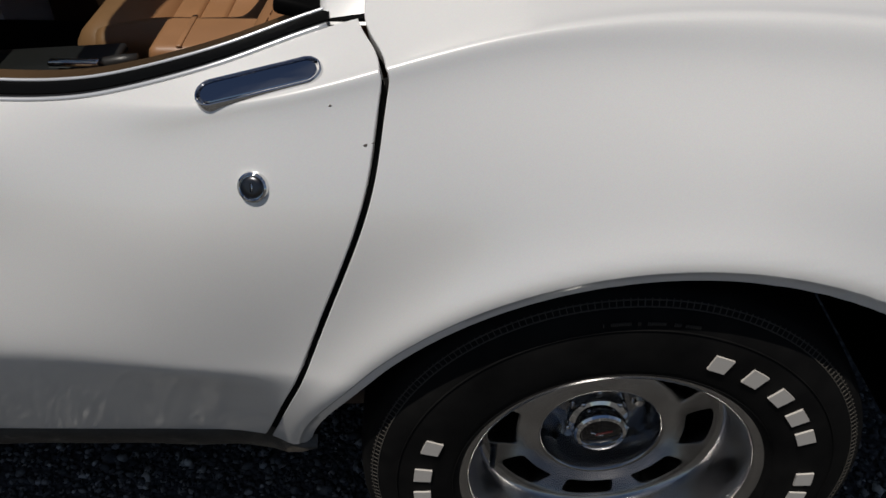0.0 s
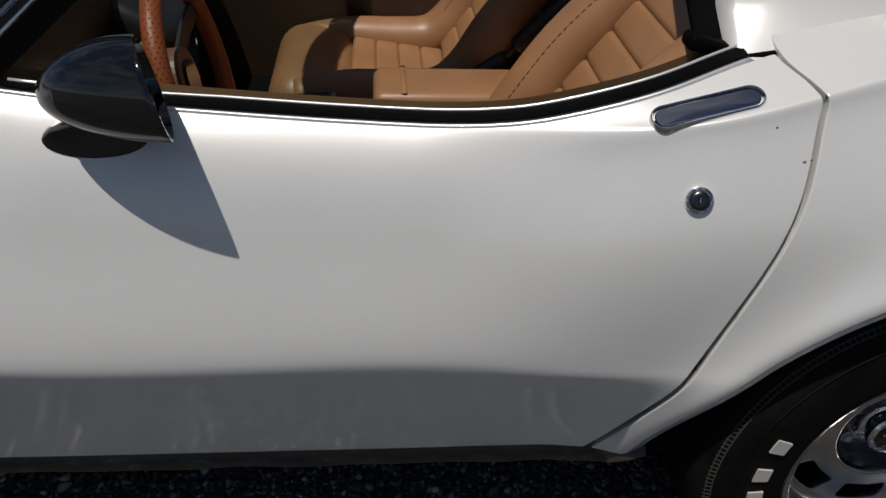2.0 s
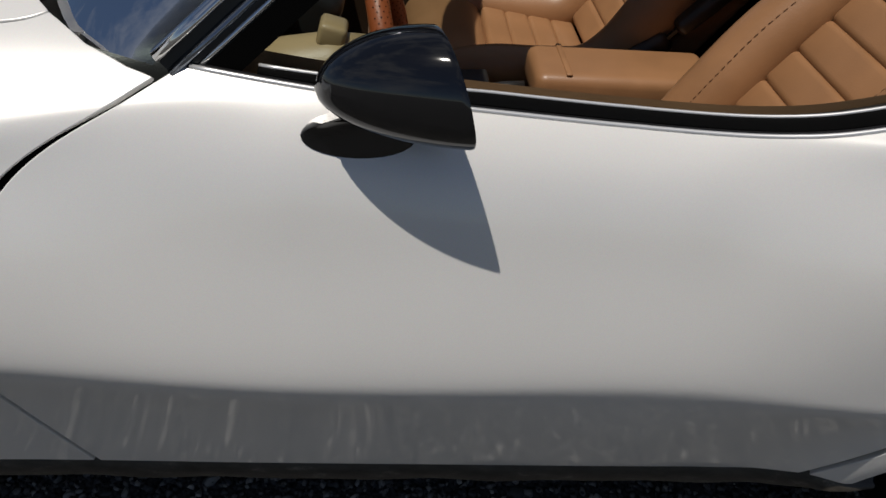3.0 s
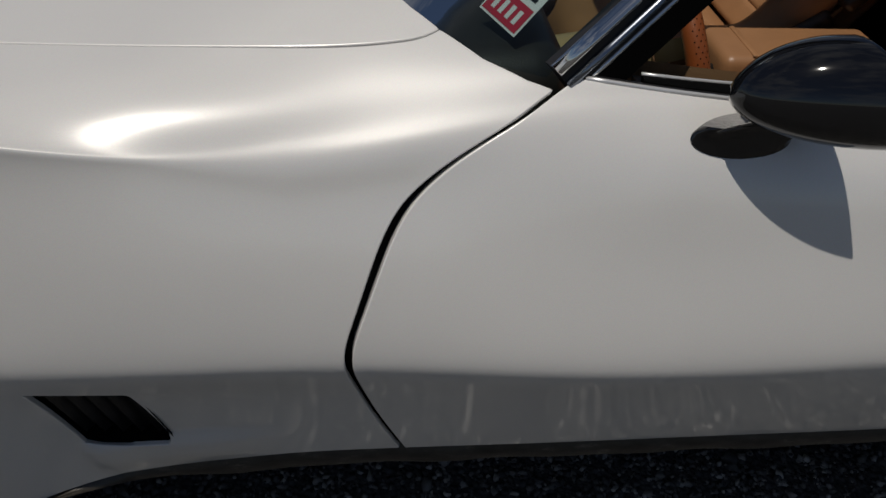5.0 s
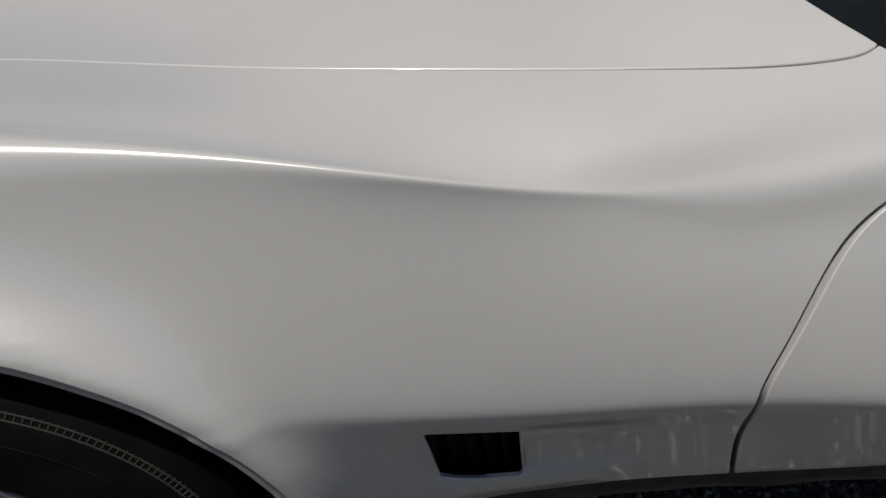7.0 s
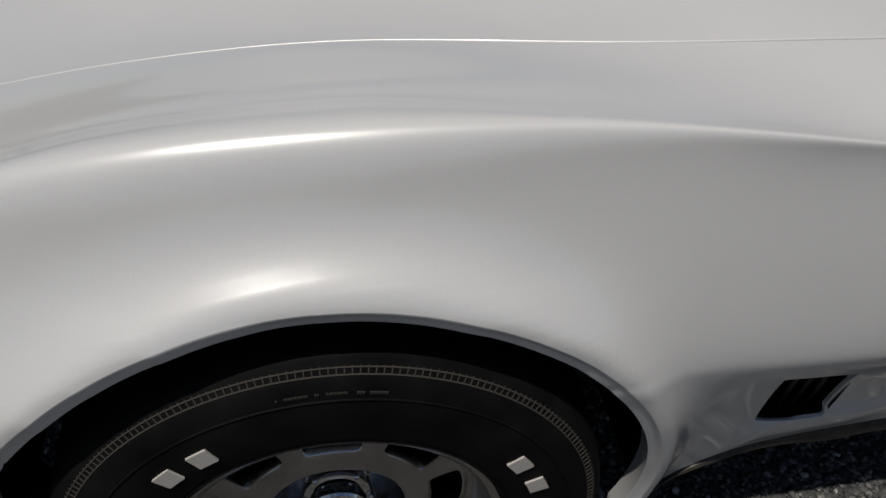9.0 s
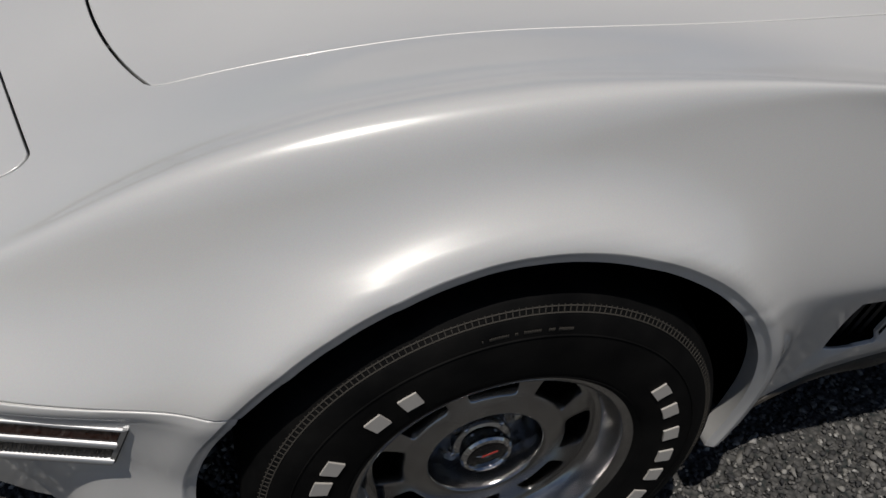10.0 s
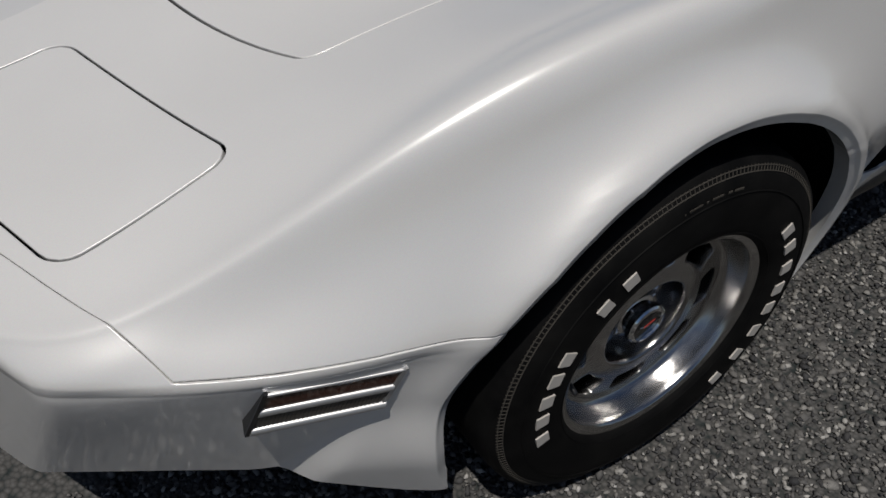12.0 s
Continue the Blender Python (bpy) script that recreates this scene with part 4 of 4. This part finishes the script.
def build_belt():
    """Weatherstrip and bright lines along the window sill."""
    for side, dr in ((1, left_door), (-1, right_door)):
        xs = np.concatenate([np.linspace(1.185, 1.75, 26), np.linspace(1.765, 2.132, 40)])
        pts, inn = [], []
        for x in xs:
            z = float(belt_z(x))
            p, n = on_body(float(x), z, 7.4)
            pts.append(Vector((p.x, side * p.y, p.z)))
        inw = Vector((0, side, 0))
        part("outer_trim", tube([p + inw * .0030 + Vector((0, 0, .0016)) for p in pts], .0030, 8), TRIM_LINE, dr, "thin bright window trim")
        part("trim_line", strip("trim_line", [p + inw * .0085 + Vector((0, 0, .0005)) for p in pts], (0, 1, 0), .0045, (0, 0, 1), .006), BLACK_TRIM, dr)
        k = [float(np.interp(p.x, (1.24, 1.50), (.45, 1.0))) for p in pts]
        at = [(p, w) for p, w in zip(pts, k) if p.x > 1.235]
        v, f = [], []
        for p, w in at:
            for dy, dz in ((.0105, -.0055), (.0105, .0050), (.0105 + .026 * w, .0068), (.0105 + .026 * w, -.0055)):
                v.append(p + inw * dy + Vector((0, 0, dz)))
        for i in range(len(at) - 1):
            for j in range(4):
                l = (j + 1) % 4
                f.append((4 * i + j, 4 * i + l, 4 * i + 4 + l, 4 * i + 4 + j))
        f += [(3, 2, 1, 0), (4 * len(at) - 4, 4 * len(at) - 3, 4 * len(at) - 2, 4 * len(at) - 1)]
        part("weatherstrip", flip_fix(sharp(mesh("weatherstrip", v, f), 40)), BLACK_RUBBER, dr, "black rubber window weatherstrip")
        part("inner_trim", tube([p + inw * (.0125 + .026 * w) + Vector((0, 0, .0070)) for p, w in at], .0024, 8), TRIM_LINE, dr)
        part("sill_cap", strip("sill_cap", [p + inw * (.018 + .038 * w) + Vector((0, 0, -.014)) for p, w in at], (0, 1, 0), .030, (0, 0, 1), .012), BLACK_VINYL, dr)
        # inner trim panel of the door; the far one carries cabin shade as dark brown
        v, f = [], []
        for p in pts:
            v += [p + inw * .070 + Vector((0, 0, .004)), Vector((p.x, side * -.655, .60)), Vector((p.x, side * -.66, .30))]
        for i in range(len(pts) - 1):
            for j in range(2):
                f.append((3 * i + j, 3 * i + j + 1, 3 * i + 4 + j, 3 * i + 3 + j))
        part("door_panel", flip_fix(mesh("door_panel", v, f)), TAN_VINYL if side == 1 else CARPET, dr, "camel door trim panel" if side == 1 else "door trim panel, dark brown to stand for cabin shade")


BLACK_RUBBER = material("black_rubber", (0.0025, 0.0025, 0.0025), 0.55, spec=0.03)[0]
build_belt()


# ---- mirror ----
def build_mirror():
    n, k = 36, 26
    v, f = [], []
    for i in range(k):
        u = i / (k - 1)
        s = (1 - (1 - u) ** 2.05) ** .55
        x = 1.317 + (1.449 - 1.317) * u
        cy = -.781 - .019 * u
        cz = .891 + .007 * u
        for j in range(n):
            a = 2 * math.pi * j / n
            c, d = math.cos(a), math.sin(a)
            py = .0600 * s * math.copysign(abs(c) ** .95, c)
            pz = (.064 if d > 0 else .047) * s * math.copysign(abs(d) ** .92, d)
            v.append((x - .24 * pz * u - .26 * py * u, cy + py, cz + pz))
    for i in range(k - 1):
        for j in range(n):
            l = (j + 1) % n
            f.append((i * n + j, i * n + l, i * n + n + l, i * n + n + j))
    f.append(tuple(range(n)))
    # rolled rim and a set-back face
    e = [Vector(v[(k - 1) * n + j]) for j in range(n)]
    c = sum(e, Vector()) / n
    for sc, dx in ((.990, .0015), (.95, .0015), (.935, -.010)):
        b = len(v)
        v += [tuple(c + (p - c) * sc + Vector((dx, 0, 0))) for p in e]
        for j in range(n):
            l = (j + 1) % n
            f.append((b - n + j, b - n + l, b + l, b + j))
    house = part("door_mirror", flip_fix(sharp(mesh("door_mirror", v, f), 45)), BLACK_GLOSS, left_door, "gloss black teardrop door mirror")
    b = len(v) - n
    part("mirror_glass", mesh("mirror_glass", v[b:], [tuple(range(n))], False), CHROME, house)
    # foot
    v, f, m = [], [], 28
    lev = ((0.0, .0600, .0190, Vector((1.360, -.755, .824))), (.18, .0575, .0178, Vector((1.362, -.760, .828))), (.55, .053, .0175, Vector((1.374, -.774, .846))), (1.0, .046, .022, Vector((1.398, -.790, .868))))
    for t, rx, rz, cc in lev:
        for j in range(m):
            a = 2 * math.pi * j / m
            q = cc + Vector((rx * math.cos(a), -.35 * rz * math.sin(a) * (1 - t) - (.02 * math.sin(a) * t), rz * math.sin(a) * (1 - t * .5)))
            if t == 0:
                p, nn = on_body(q.x, q.z, 6.5)
                q = p + nn * .001
            elif t < .3:
                p, nn = on_body(q.x, q.z, 6.5)
                q = p + nn * .006
            v.append(tuple(q))
    for i in range(len(lev) - 1):
        for j in range(m):
            l = (j + 1) % m
            f.append((i * m + j, i * m + l, i * m + m + l, i * m + m + j))
    part("mirror_foot", flip_fix(mesh("mirror_foot", v, f)), BLACK_GLOSS, house, "black mirror foot")


build_mirror()

# ---- glass and roof ----
GLASS = bpy.data.materials.new("tinted_glass")
GLASS.use_nodes = True
g_nt = GLASS.node_tree
g_nt.nodes.clear()
g_o = g_nt.nodes.new("ShaderNodeOutputMaterial")
g_t = g_nt.nodes.new("ShaderNodeBsdfTransparent")
g_t.inputs["Color"].default_value = (0.62, 0.70, 0.68, 1)
g_g = g_nt.nodes.new("ShaderNodeBsdfGlossy")
g_g.inputs["Roughness"].default_value = 0.02
g_f = g_nt.nodes.new("ShaderNodeFresnel")
g_f.inputs["IOR"].default_value = 1.5
g_m = g_nt.nodes.new("ShaderNodeMixShader")
g_nt.links.new(g_f.outputs["Fac"], g_m.inputs["Fac"])
g_nt.links.new(g_t.outputs["BSDF"], g_m.inputs[1])
g_nt.links.new(g_g.outputs["BSDF"], g_m.inputs[2])
g_nt.links.new(g_m.outputs["Shader"], g_o.inputs["Surface"])

PILLAR_FOOT, PILLAR_TOP = Vector((1.155, -.716, .870)), Vector((1.530, -.580, 1.196))


def build_windscreen():
    # a curved sheet from the cowl to the header
    v, f, nu, nv = [], [], 28, 12
    for i in range(nu + 1):
        t = -1 + 2 * i / nu
        s = abs(t)
        y = math.copysign(1, t) * .700 * s
        yt = math.copysign(1, t) * .565 * s
        x0 = float(cowl_x(.700 * s)) + .012
        low = Vector((x0 if s < .96 else 1.145, y, .868 + .03 * (1 - s)))
        top = Vector((1.36 + .17 * s ** 3, yt, 1.185 + .025 * (1 - s * s)))
        for j in range(nv + 1):
            w = j / nv
            v.append(low.lerp(top, w) + Vector((-.02, 0, .015)) * math.sin(math.pi * w))
    for i in range(nu):
        for j in range(nv):
            a = i * (nv + 1) + j
            f.append((a, a + nv + 1, a + nv + 2, a + 1))
    glass = part("windscreen", mesh("windscreen", v, f), GLASS, car, "tinted windscreen")
    for side in (1, -1):
        a, b = PILLAR_FOOT * 1, PILLAR_TOP * 1
        a.y, b.y = side * a.y, side * b.y
        d = (b - a).normalized()
        out = Vector((.30, -side * .9, .25))
        out = (out - d * out.dot(d)).normalized()
        wid = d.cross(out).normalized()
        wid = wid if wid.x > 0 else -wid
        a = a + d * .006
        pill = part("pillar", strip("pillar", [a.lerp(b, k / 8) + wid * .012 - out * .014 for k in range(9)], wid, .056, out, .024), BLACK_TRIM, car)
        for off, w, mat_, h in ((-.012, .0105, CHROME, .55), (.010, .0085, BLUE_TRIM, .6), (.024, .0035, CHROME, 1.0)):
            q = [a.lerp(b, k / 8) + wid * off - out * .003 for k in range(9)]
            part("pillar_trim", tube(q, w, 16, h), mat_, pill, "bright windscreen pillar trim")
        part("pillar_seal", strip("pillar_seal", [a.lerp(b, k / 8) + wid * .042 - out * .01 for k in range(9)], wid, .028, out, .020), BLACK_RUBBER, pill)
    head = [Vector((1.36 + .17 * abs(t) ** 3 + .015, .575 * t, 1.192 + .025 * (1 - t * t))) for t in np.linspace(-1, 1, 17)]
    part("header", strip("header", head, (1, 0, 0), .07, (0, 0, 1), .03), PAINT, car)
    part("roof_bar", strip("roof_bar", [Vector((1.40 + .78 * k / 6, 0, 1.213)) for k in range(7)], (0, 1, 0), .13, (0, 0, 1), .03), PAINT, car)
    return glass


BLUE_TRIM = material("dark_blue_trim", (0.28, 0.31, 0.36), 0.18, 1.0)[0]
windscreen = build_windscreen()


def build_hoop():
    """Roof hoop behind the seats with the fastback glass."""
    def arc(x, grow, top):
        pts = []
        for t in np.linspace(-1, 1, 49):
            s = abs(t)
            a = min(s / .55, 1)
            y = .50 * min(s / .42, 1) + (.185 * max(s - .42, 0) / .58 + .03 * max(s - .92, 0) / .08)
            z = top - (top - .935) * max(s - .36, 0) ** 1.15 / .64 ** 1.15 - .02 * a * a
            pts.append(Vector((x, math.copysign(1, t) * (y + grow), z)))
        return pts
    secs = [arc(2.118, -.035, 1.185), arc(2.122, -.010, 1.205), arc(2.130, .0, 1.212), arc(2.22, .002, 1.214), arc(2.33, .0, 1.208), arc(2.345, -.006, 1.20), arc(2.345, -.03, 1.18)]
    n = len(secs[0])
    v = [p for s in secs for p in s]
    f = [(k * n + i, k * n + i + 1, k * n + n + i + 1, k * n + n + i) for k in range(len(secs) - 1) for i in range(n - 1)]
    hoop = part("roof_hoop", flip_fix(sharp(mesh("roof_hoop", v, f), 40)), PAINT, car, "white roof hoop behind the seats")
    for side in (1, -1):
        a = secs[0]
        q = [p for p in a if p.y * side < -.05]
        q = sorted(q, key=lambda p: p.z)
        part("hoop_seal", strip("hoop_seal", [p + Vector((-.016, side * .012, .0)) for p in q], (1, 0, 0), .034, (0, 1, .3), .03), BLACK_RUBBER, hoop, "black rubber window seal")
        foot = q[0]
        # black filler box added for the dark of the gap by the door top
        part("gap_filler", rbox((.052, .045, .012), .004), BLACK_RUBBER, hoop, "", pose(2.156, side * -.690, .916, 0, -6, 0))
        part("seal_foot", rbox((.060, .035, .020), .007), BLACK_RUBBER, hoop, "", pose(2.098, side * -.672, .918, 0, 14, 0))
    rows, k = [], 14
    for i in range(k + 1):
        u = i / k
        x = 2.36 + .92 * u
        top = 1.185 - .27 * u ** 1.5
        w = .674 - .09 * u
        rows.append([Vector((x, w * t, .952 - .05 * u + (top - .952 + .05 * u) * (1 - abs(t) ** 2.6))) for t in np.linspace(-1, 1, 25)])
    n = 25
    v = [p for r in rows for p in r]
    f = [(a * n + b, a * n + b + 1, a * n + n + b + 1, a * n + n + b) for a in range(k) for b in range(n - 1)]
    rear = part("rear_window", mesh("rear_window", v, f), DARK_GLASS, car, "dark tinted fastback rear window")
    for t in (0, n - 1):
        q = [r[t] + Vector((0, 0, .004)) for r in rows]
        q = [q[0] + Vector((-.012, (.10 if t == 0 else -.10), .11)), q[0] + Vector((-.012, (.03 if t == 0 else -.03), .035))] + q
        part("window_trim", tube(q, .0065, 8), CHROME, rear)


DARK_GLASS = material("dark_glass", (0.012, 0.016, 0.025), 0.04, 0.0, 1.0)[0]
build_hoop()


# ---- cabin ----
def build_cabin():
    part("cabin_floor", rbox((1.5, 1.34, .04), .01), CARPET, car, "", pose(1.42, 0, .27))
    part("rear_bulkhead", rbox((.04, 1.30, .62), .015), CARPET, car, "", pose(2.32, 0, .58, 0, 12, 0))
    part("dashboard", rbox((.34, 1.32, .17), .05), BLACK_VINYL, car, "black dashboard", pose(1.03, 0, .775, 0, -5, 0))
    part("firewall", rbox((.05, 1.32, .55), .02), BLACK_VINYL, car, "", pose(.97, 0, .52))
    part("glove_panel", rbox((.08, .46, .22), .03), BLACK_VINYL, car, "", pose(1.17, .38, .66, 0, 12, 0))
    part("gauge_pod", rbox((.16, .20, .30), .03), BLACK_VINYL, car, "", pose(1.18, .0, .62, 0, 28, 0))
    # tunnel and armrest
    part("tunnel", rbox((1.0, .20, .26), .04), BLACK_VINYL, car, "", pose(1.60, .0, .362))
    part("console_plate", rbox((.36, .17, .02), .008), BLACK_VINYL, car, "", pose(1.42, 0, .505, 0, -4, 0))
    arm = part("armrest", rbox((.37, .165, .075), .022, 4), TAN, car, "camel leather console armrest", pose(1.865, .035, .538))
    part("armrest_lip", rbox((.012, .150, .006), .003, 3), TAN, arm, "", pose(-.120, 0, .0375, 0, 0, 0))
    part("belt_slot", rbox((.10, .02, .014), .004), BRIGHT, car, "", pose(1.535, -.045, .540))
    part("brake_lever", tube([(1.50, -.03, .515), (1.62, -.035, .540), (1.66, -.036, .548)], [.012, .014, .010], 12), BLACK_VINYL, car)


def build_seat(y0, group):
    """A reclined bucket seat with lateral rolls between side bolsters."""
    root = new("seat")
    root.parent = car
    tagged(root, "camel leather bucket seat with lateral pleats")
    along = Vector((.345, 0, .475)).normalized()
    face = Vector((-along.z, 0, along.x))
    base = Vector((1.875, y0, .445))
    part("seat_base", rbox((.50, .47, .14), .05, 4), TAN, root, "", pose(1.67, y0, .345, 0, 4, 0))
    part("front_roll", rbox((.215, .46, .19), .075, 6), TAN, root, "", pose(1.530, y0, .415, 0, 8, 0))
    for i in range(4):
        x = 1.655 + .060 * i
        part("cushion_pleat", rbox((.064, .31, .07), .013, 4), TAN, root, "", pose(x, y0, .452 - .007 * i, 0, 7, 0))
    part("back_shell", rbox((.085, .44, .62), .04, 5), TAN, root, "", Matrix.LocRotScale(base + along * .30 - face * .07, Euler((0, math.atan2(along.x, along.z), 0)), None))
    for i in range(8):
        p = base + along * (.05 + .066 * i) - face * .005
        part("back_pleat", rbox((.075, .275, .070), .014, 4), TAN, root, "", Matrix.LocRotScale(p, Euler((0, math.atan2(along.x, along.z), 0)), None))
    part("back_top", rbox((.11, .40, .15), .05, 5), TAN, root, "", Matrix.LocRotScale(base + along * .625 - face * .01, Euler((0, math.atan2(along.x, along.z), 0)), None))
    for s in (1, -1):
        y = y0 + s * .192
        q = [Vector((1.50, y, .46)), Vector((1.62, y, .475)), Vector((1.74, y, .470)), Vector((1.84, y, .475)), Vector((1.91, y, .53)), base + along * .20 + face * .03 + Vector((0, s * .192, 0)),
             base + along * .34 + face * .038 + Vector((0, s * .192, 0)), base + along * .48 + face * .025 + Vector((0, s * .188, 0)), base + along * .60 + Vector((0, s * .17, 0)), base + along * .68 - face * .02 + Vector((0, s * .15, 0))]
        dense = []
        for i in range(len(q) - 1):
            for k in range(5):
                t = k / 5
                a, b, c, d = q[max(i - 1, 0)], q[i], q[i + 1], q[min(i + 2, len(q) - 1)]
                dense.append(.5 * ((2 * b) + (c - a) * t + (2 * a - 5 * b + 4 * c - d) * t * t + (3 * b - a - 3 * c + d) * t ** 3))
        rad = [.045 + .020 * math.sin(math.pi * min(1, i / len(dense) * 1.05)) for i in range(len(dense))]
        bol = part("side_bolster", tube(dense, rad, 18), TAN, root)
        # stitch line along the bolster
        st = [p + face * (r * .80) - Vector((0, s * r * .62, 0)) for p, r in zip(dense, rad)][20:-4]
        for i in range(0, len(st) - 1):
            for h in (.12, .62):
                a, b = st[i].lerp(st[i + 1], h), st[i].lerp(st[i + 1], h + .30)
                part("stitch", tube([a, b], .0007, 5), STITCH, bol)
    return root


STITCH = material("tan_thread", (0.17, 0.085, 0.036), 0.8)[0]
build_cabin()
build_seat(-.395, "seats")
build_seat(.395, "seats")


def build_belts():
    web = part("seat_belt", strip("seat_belt", [Vector(q) for q in ((1.93, .155, .50), (1.985, .150, .585), (2.05, .14, .67), (2.16, .12, .79), (2.30, .10, .93))], (.25, .8, -.15), .055, (-.6, 0, .55), .010), BELT, car, "dark brown webbing seat belt")
    part("belt_guide", rbox((.13, .05, .05), .018, 3), BELT, web, "", pose(1.935, .145, .55, 0, -35, 0))
    part("belt_sleeve", rbox((.20, .075, .035), .014, 3), BELT, web, "", pose(2.065, .142, .685, 0, -47, 0))
    bm = bmesh.new()
    bmesh.ops.create_cone(bm, segments=14, radius1=.008, radius2=.007, depth=.012, cap_ends=True)
    part("belt_bolt", bm, BLACK_TRIM, web, "", pose(2.04, .105, .70, 60, 0, 0))


BELT = leather_material("dark_brown_belt", (0.030, 0.018, 0.012))
build_belts()


HORN = leather_material("brown_horn_ring", (0.20, 0.10, 0.055))


def build_steering():
    c, n = Vector((1.403, -.390, .750)), Vector((.97, 0, .24)).normalized()
    u, w = Vector((0, 1, 0)), Vector((0, 1, 0)).cross(n)
    root = new("steering_wheel")
    root.parent = car
    tagged(root, "leather-wrapped steering wheel, perforated cognac grip")
    R = .160
    v, f, N, K = [], [], 96, 14
    for i in range(N):
        a = 2 * math.pi * i / N
        o = u * math.cos(a) + w * math.sin(a)
        for k in range(K):
            b = 2 * math.pi * k / K
            v.append(c + o * (R + .0155 * math.cos(b)) + n * .0155 * math.sin(b))
    for i in range(N):
        for k in range(K):
            f.append((i * K + k, i * K + (k + 1) % K, (i + 1) % N * K + (k + 1) % K, (i + 1) % N * K + k))
    rim = part("grip", flip_fix(mesh("grip", v, f)), WRAP, root, "perforated cognac leather grip")
    hv, hf = [], []
    for i in range(150):
        a = 2 * math.pi * i / 150
        o, t = u * math.cos(a) + w * math.sin(a), -u * math.sin(a) + w * math.cos(a)
        for k in range(7):
            b = math.pi * (-.1 + 1.2 * (k + .5 * (i % 2)) / 7) + math.pi * .0
            d = o * math.cos(b) + n * math.sin(b)
            p = c + o * R + d * .01565
            e = d.cross(t)
            m = len(hv)
            hv += [p + (t * math.cos(q) + e * math.sin(q)) * .0011 for q in (0, 1.05, 2.1, 3.14, 4.19, 5.24)]
            hf.append(tuple(range(m, m + 6)))
    tagged(part("perforation", mesh("perforation", hv, hf, False), GAP, rim), kind="stuff")
    for ang in (90, 210, 330):
        a = radians(ang)
        o = u * math.cos(a) + w * math.sin(a)
        part("spoke", strip("spoke", [c + o * .03 - n * .03, c + o * .10 - n * .018, c + o * (R - .01)], u * -math.sin(a) + w * math.cos(a), .03, n, .006), BLACK_TRIM, root)
    rot = n.to_track_quat('Z', 'Y').to_matrix().to_4x4()
    bm = bmesh.new()
    bmesh.ops.create_cone(bm, segments=32, radius1=.053, radius2=.050, depth=.022, cap_ends=True)
    part("horn_pad", bm, HORN, root, "", Matrix.Translation(c - n * .02) @ rot)
    bm = bmesh.new()
    bmesh.ops.create_cone(bm, segments=24, radius1=.032, radius2=.031, depth=.006, cap_ends=True)
    part("horn_badge", bm, BLACK_GLOSS, root, "", Matrix.Translation(c - n * .007) @ rot)
    col = tube([c - n * .03, c - n * .09, c - n * .15, c - n * .28], [.040, .056, .060, .060], 24)
    part("steering_column", col, COLUMN, root, "beige steering column shroud")
    part("column_switch", rbox((.04, .05, .035), .008), COLUMN, root, "", pose(1.31, -.390, .785, 0, 14, 0))
    part("indicator_stalk", tube([c - n * .07 + Vector((0, -.05, 0)), c - n * .06 + Vector((0, -.13, .01))], [.005, .006], 8), BLACK_TRIM, root)


COLUMN = leather_material("beige_plastic", (0.42, 0.30, 0.155))
build_steering()


def build_sticker():
    p = Vector((1.118, -.629, .882))
    w, h = Vector((.36, .60, .30)).normalized(), Vector((.45, -.25, .52)).normalized()
    w = Vector((-.40, .85, .10)).normalized()
    h = (Vector((.62, .10, .60)) - w * Vector((.62, .10, .60)).dot(w)).normalized()
    n = w.cross(h).normalized()
    n = n if n.y < 0 else -n

    def quad(name, a, b, c, d, lift, mat_, parent=None):
        q = [p + w * x + h * y + n * lift for x, y in ((a, c), (b, c), (b, d), (a, d))]
        q += [s - n * .0004 for s in q]
        return part(name, flip_fix(mesh(name, q, [(0, 1, 2, 3), (7, 6, 5, 4), (0, 1, 5, 4), (1, 2, 6, 5), (2, 3, 7, 6), (3, 0, 4, 7)], False)), mat_, parent or windscreen)
    s = quad("sticker", 0, .075, 0, .085, 0, STK_WHITE)
    tagged(s, "small red and white windscreen sticker")
    quad("sticker_field", .003, .072, .003, .036, .001, STK_RED, s)
    quad("sticker_field", .055, .072, .064, .081, .001, STK_BLUE, s)
    for x in (.010, .034):
        quad("sticker_bar", x, x + .016, .044, .060, .001, BLACK_TRIM, s)
    for x in (.012, .026, .040, .054):
        quad("sticker_bar", x, x + .007, .010, .028, .0016, STK_WHITE, s)


STK_WHITE = material("sticker_white", (0.75, 0.75, 0.76), 0.4)[0]
STK_RED = material("sticker_red", (0.50, 0.03, 0.06), 0.4)[0]
STK_BLUE = material("sticker_blue", (0.08, 0.20, 0.42), 0.4)[0]
build_sticker()

# pale raised markings on the near tyres
markings(wheel_rear, [(a, 5.4) for a in (21.8, 33.6, 45.2, 55.9, 65.7, 85.8, 95, -71.6, -84.5, -95.2, -106, -117, -128, -139, -150)])
markings(wheel, [(a, 5.4) for a in (-41.9, -31, -62.3, -71.2, -81, -91, -102.3, 56.3, 68, 81, 92.8, 103, 114.6, 127, 140)])

# small stone chips in the paint
def build_chips():
    for x, z, r, owner in ((2.141, .873, .0016, left_door), (2.176, .838, .0022, left_door), (2.184, .840, .0014, left_door)):
        p, n = on_body(x, z, 6.5)
        v = [(r * math.cos(a) * (1 + .35 * math.sin(3 * a + x * 40)), r * .7 * math.sin(a)) for a in (2 * math.pi * k / 9 for k in range(9))]
        part("paint_chip", flip_fix(mesh("paint_chip", *ring_loft([(v, -.0004), (v, .0002)]))), CHIP, owner, "", frame_at(p, n, Vector((1, 0, .3))))


CHIP = material("bare_primer", (0.10, 0.085, 0.075), 0.7)[0]
build_chips()
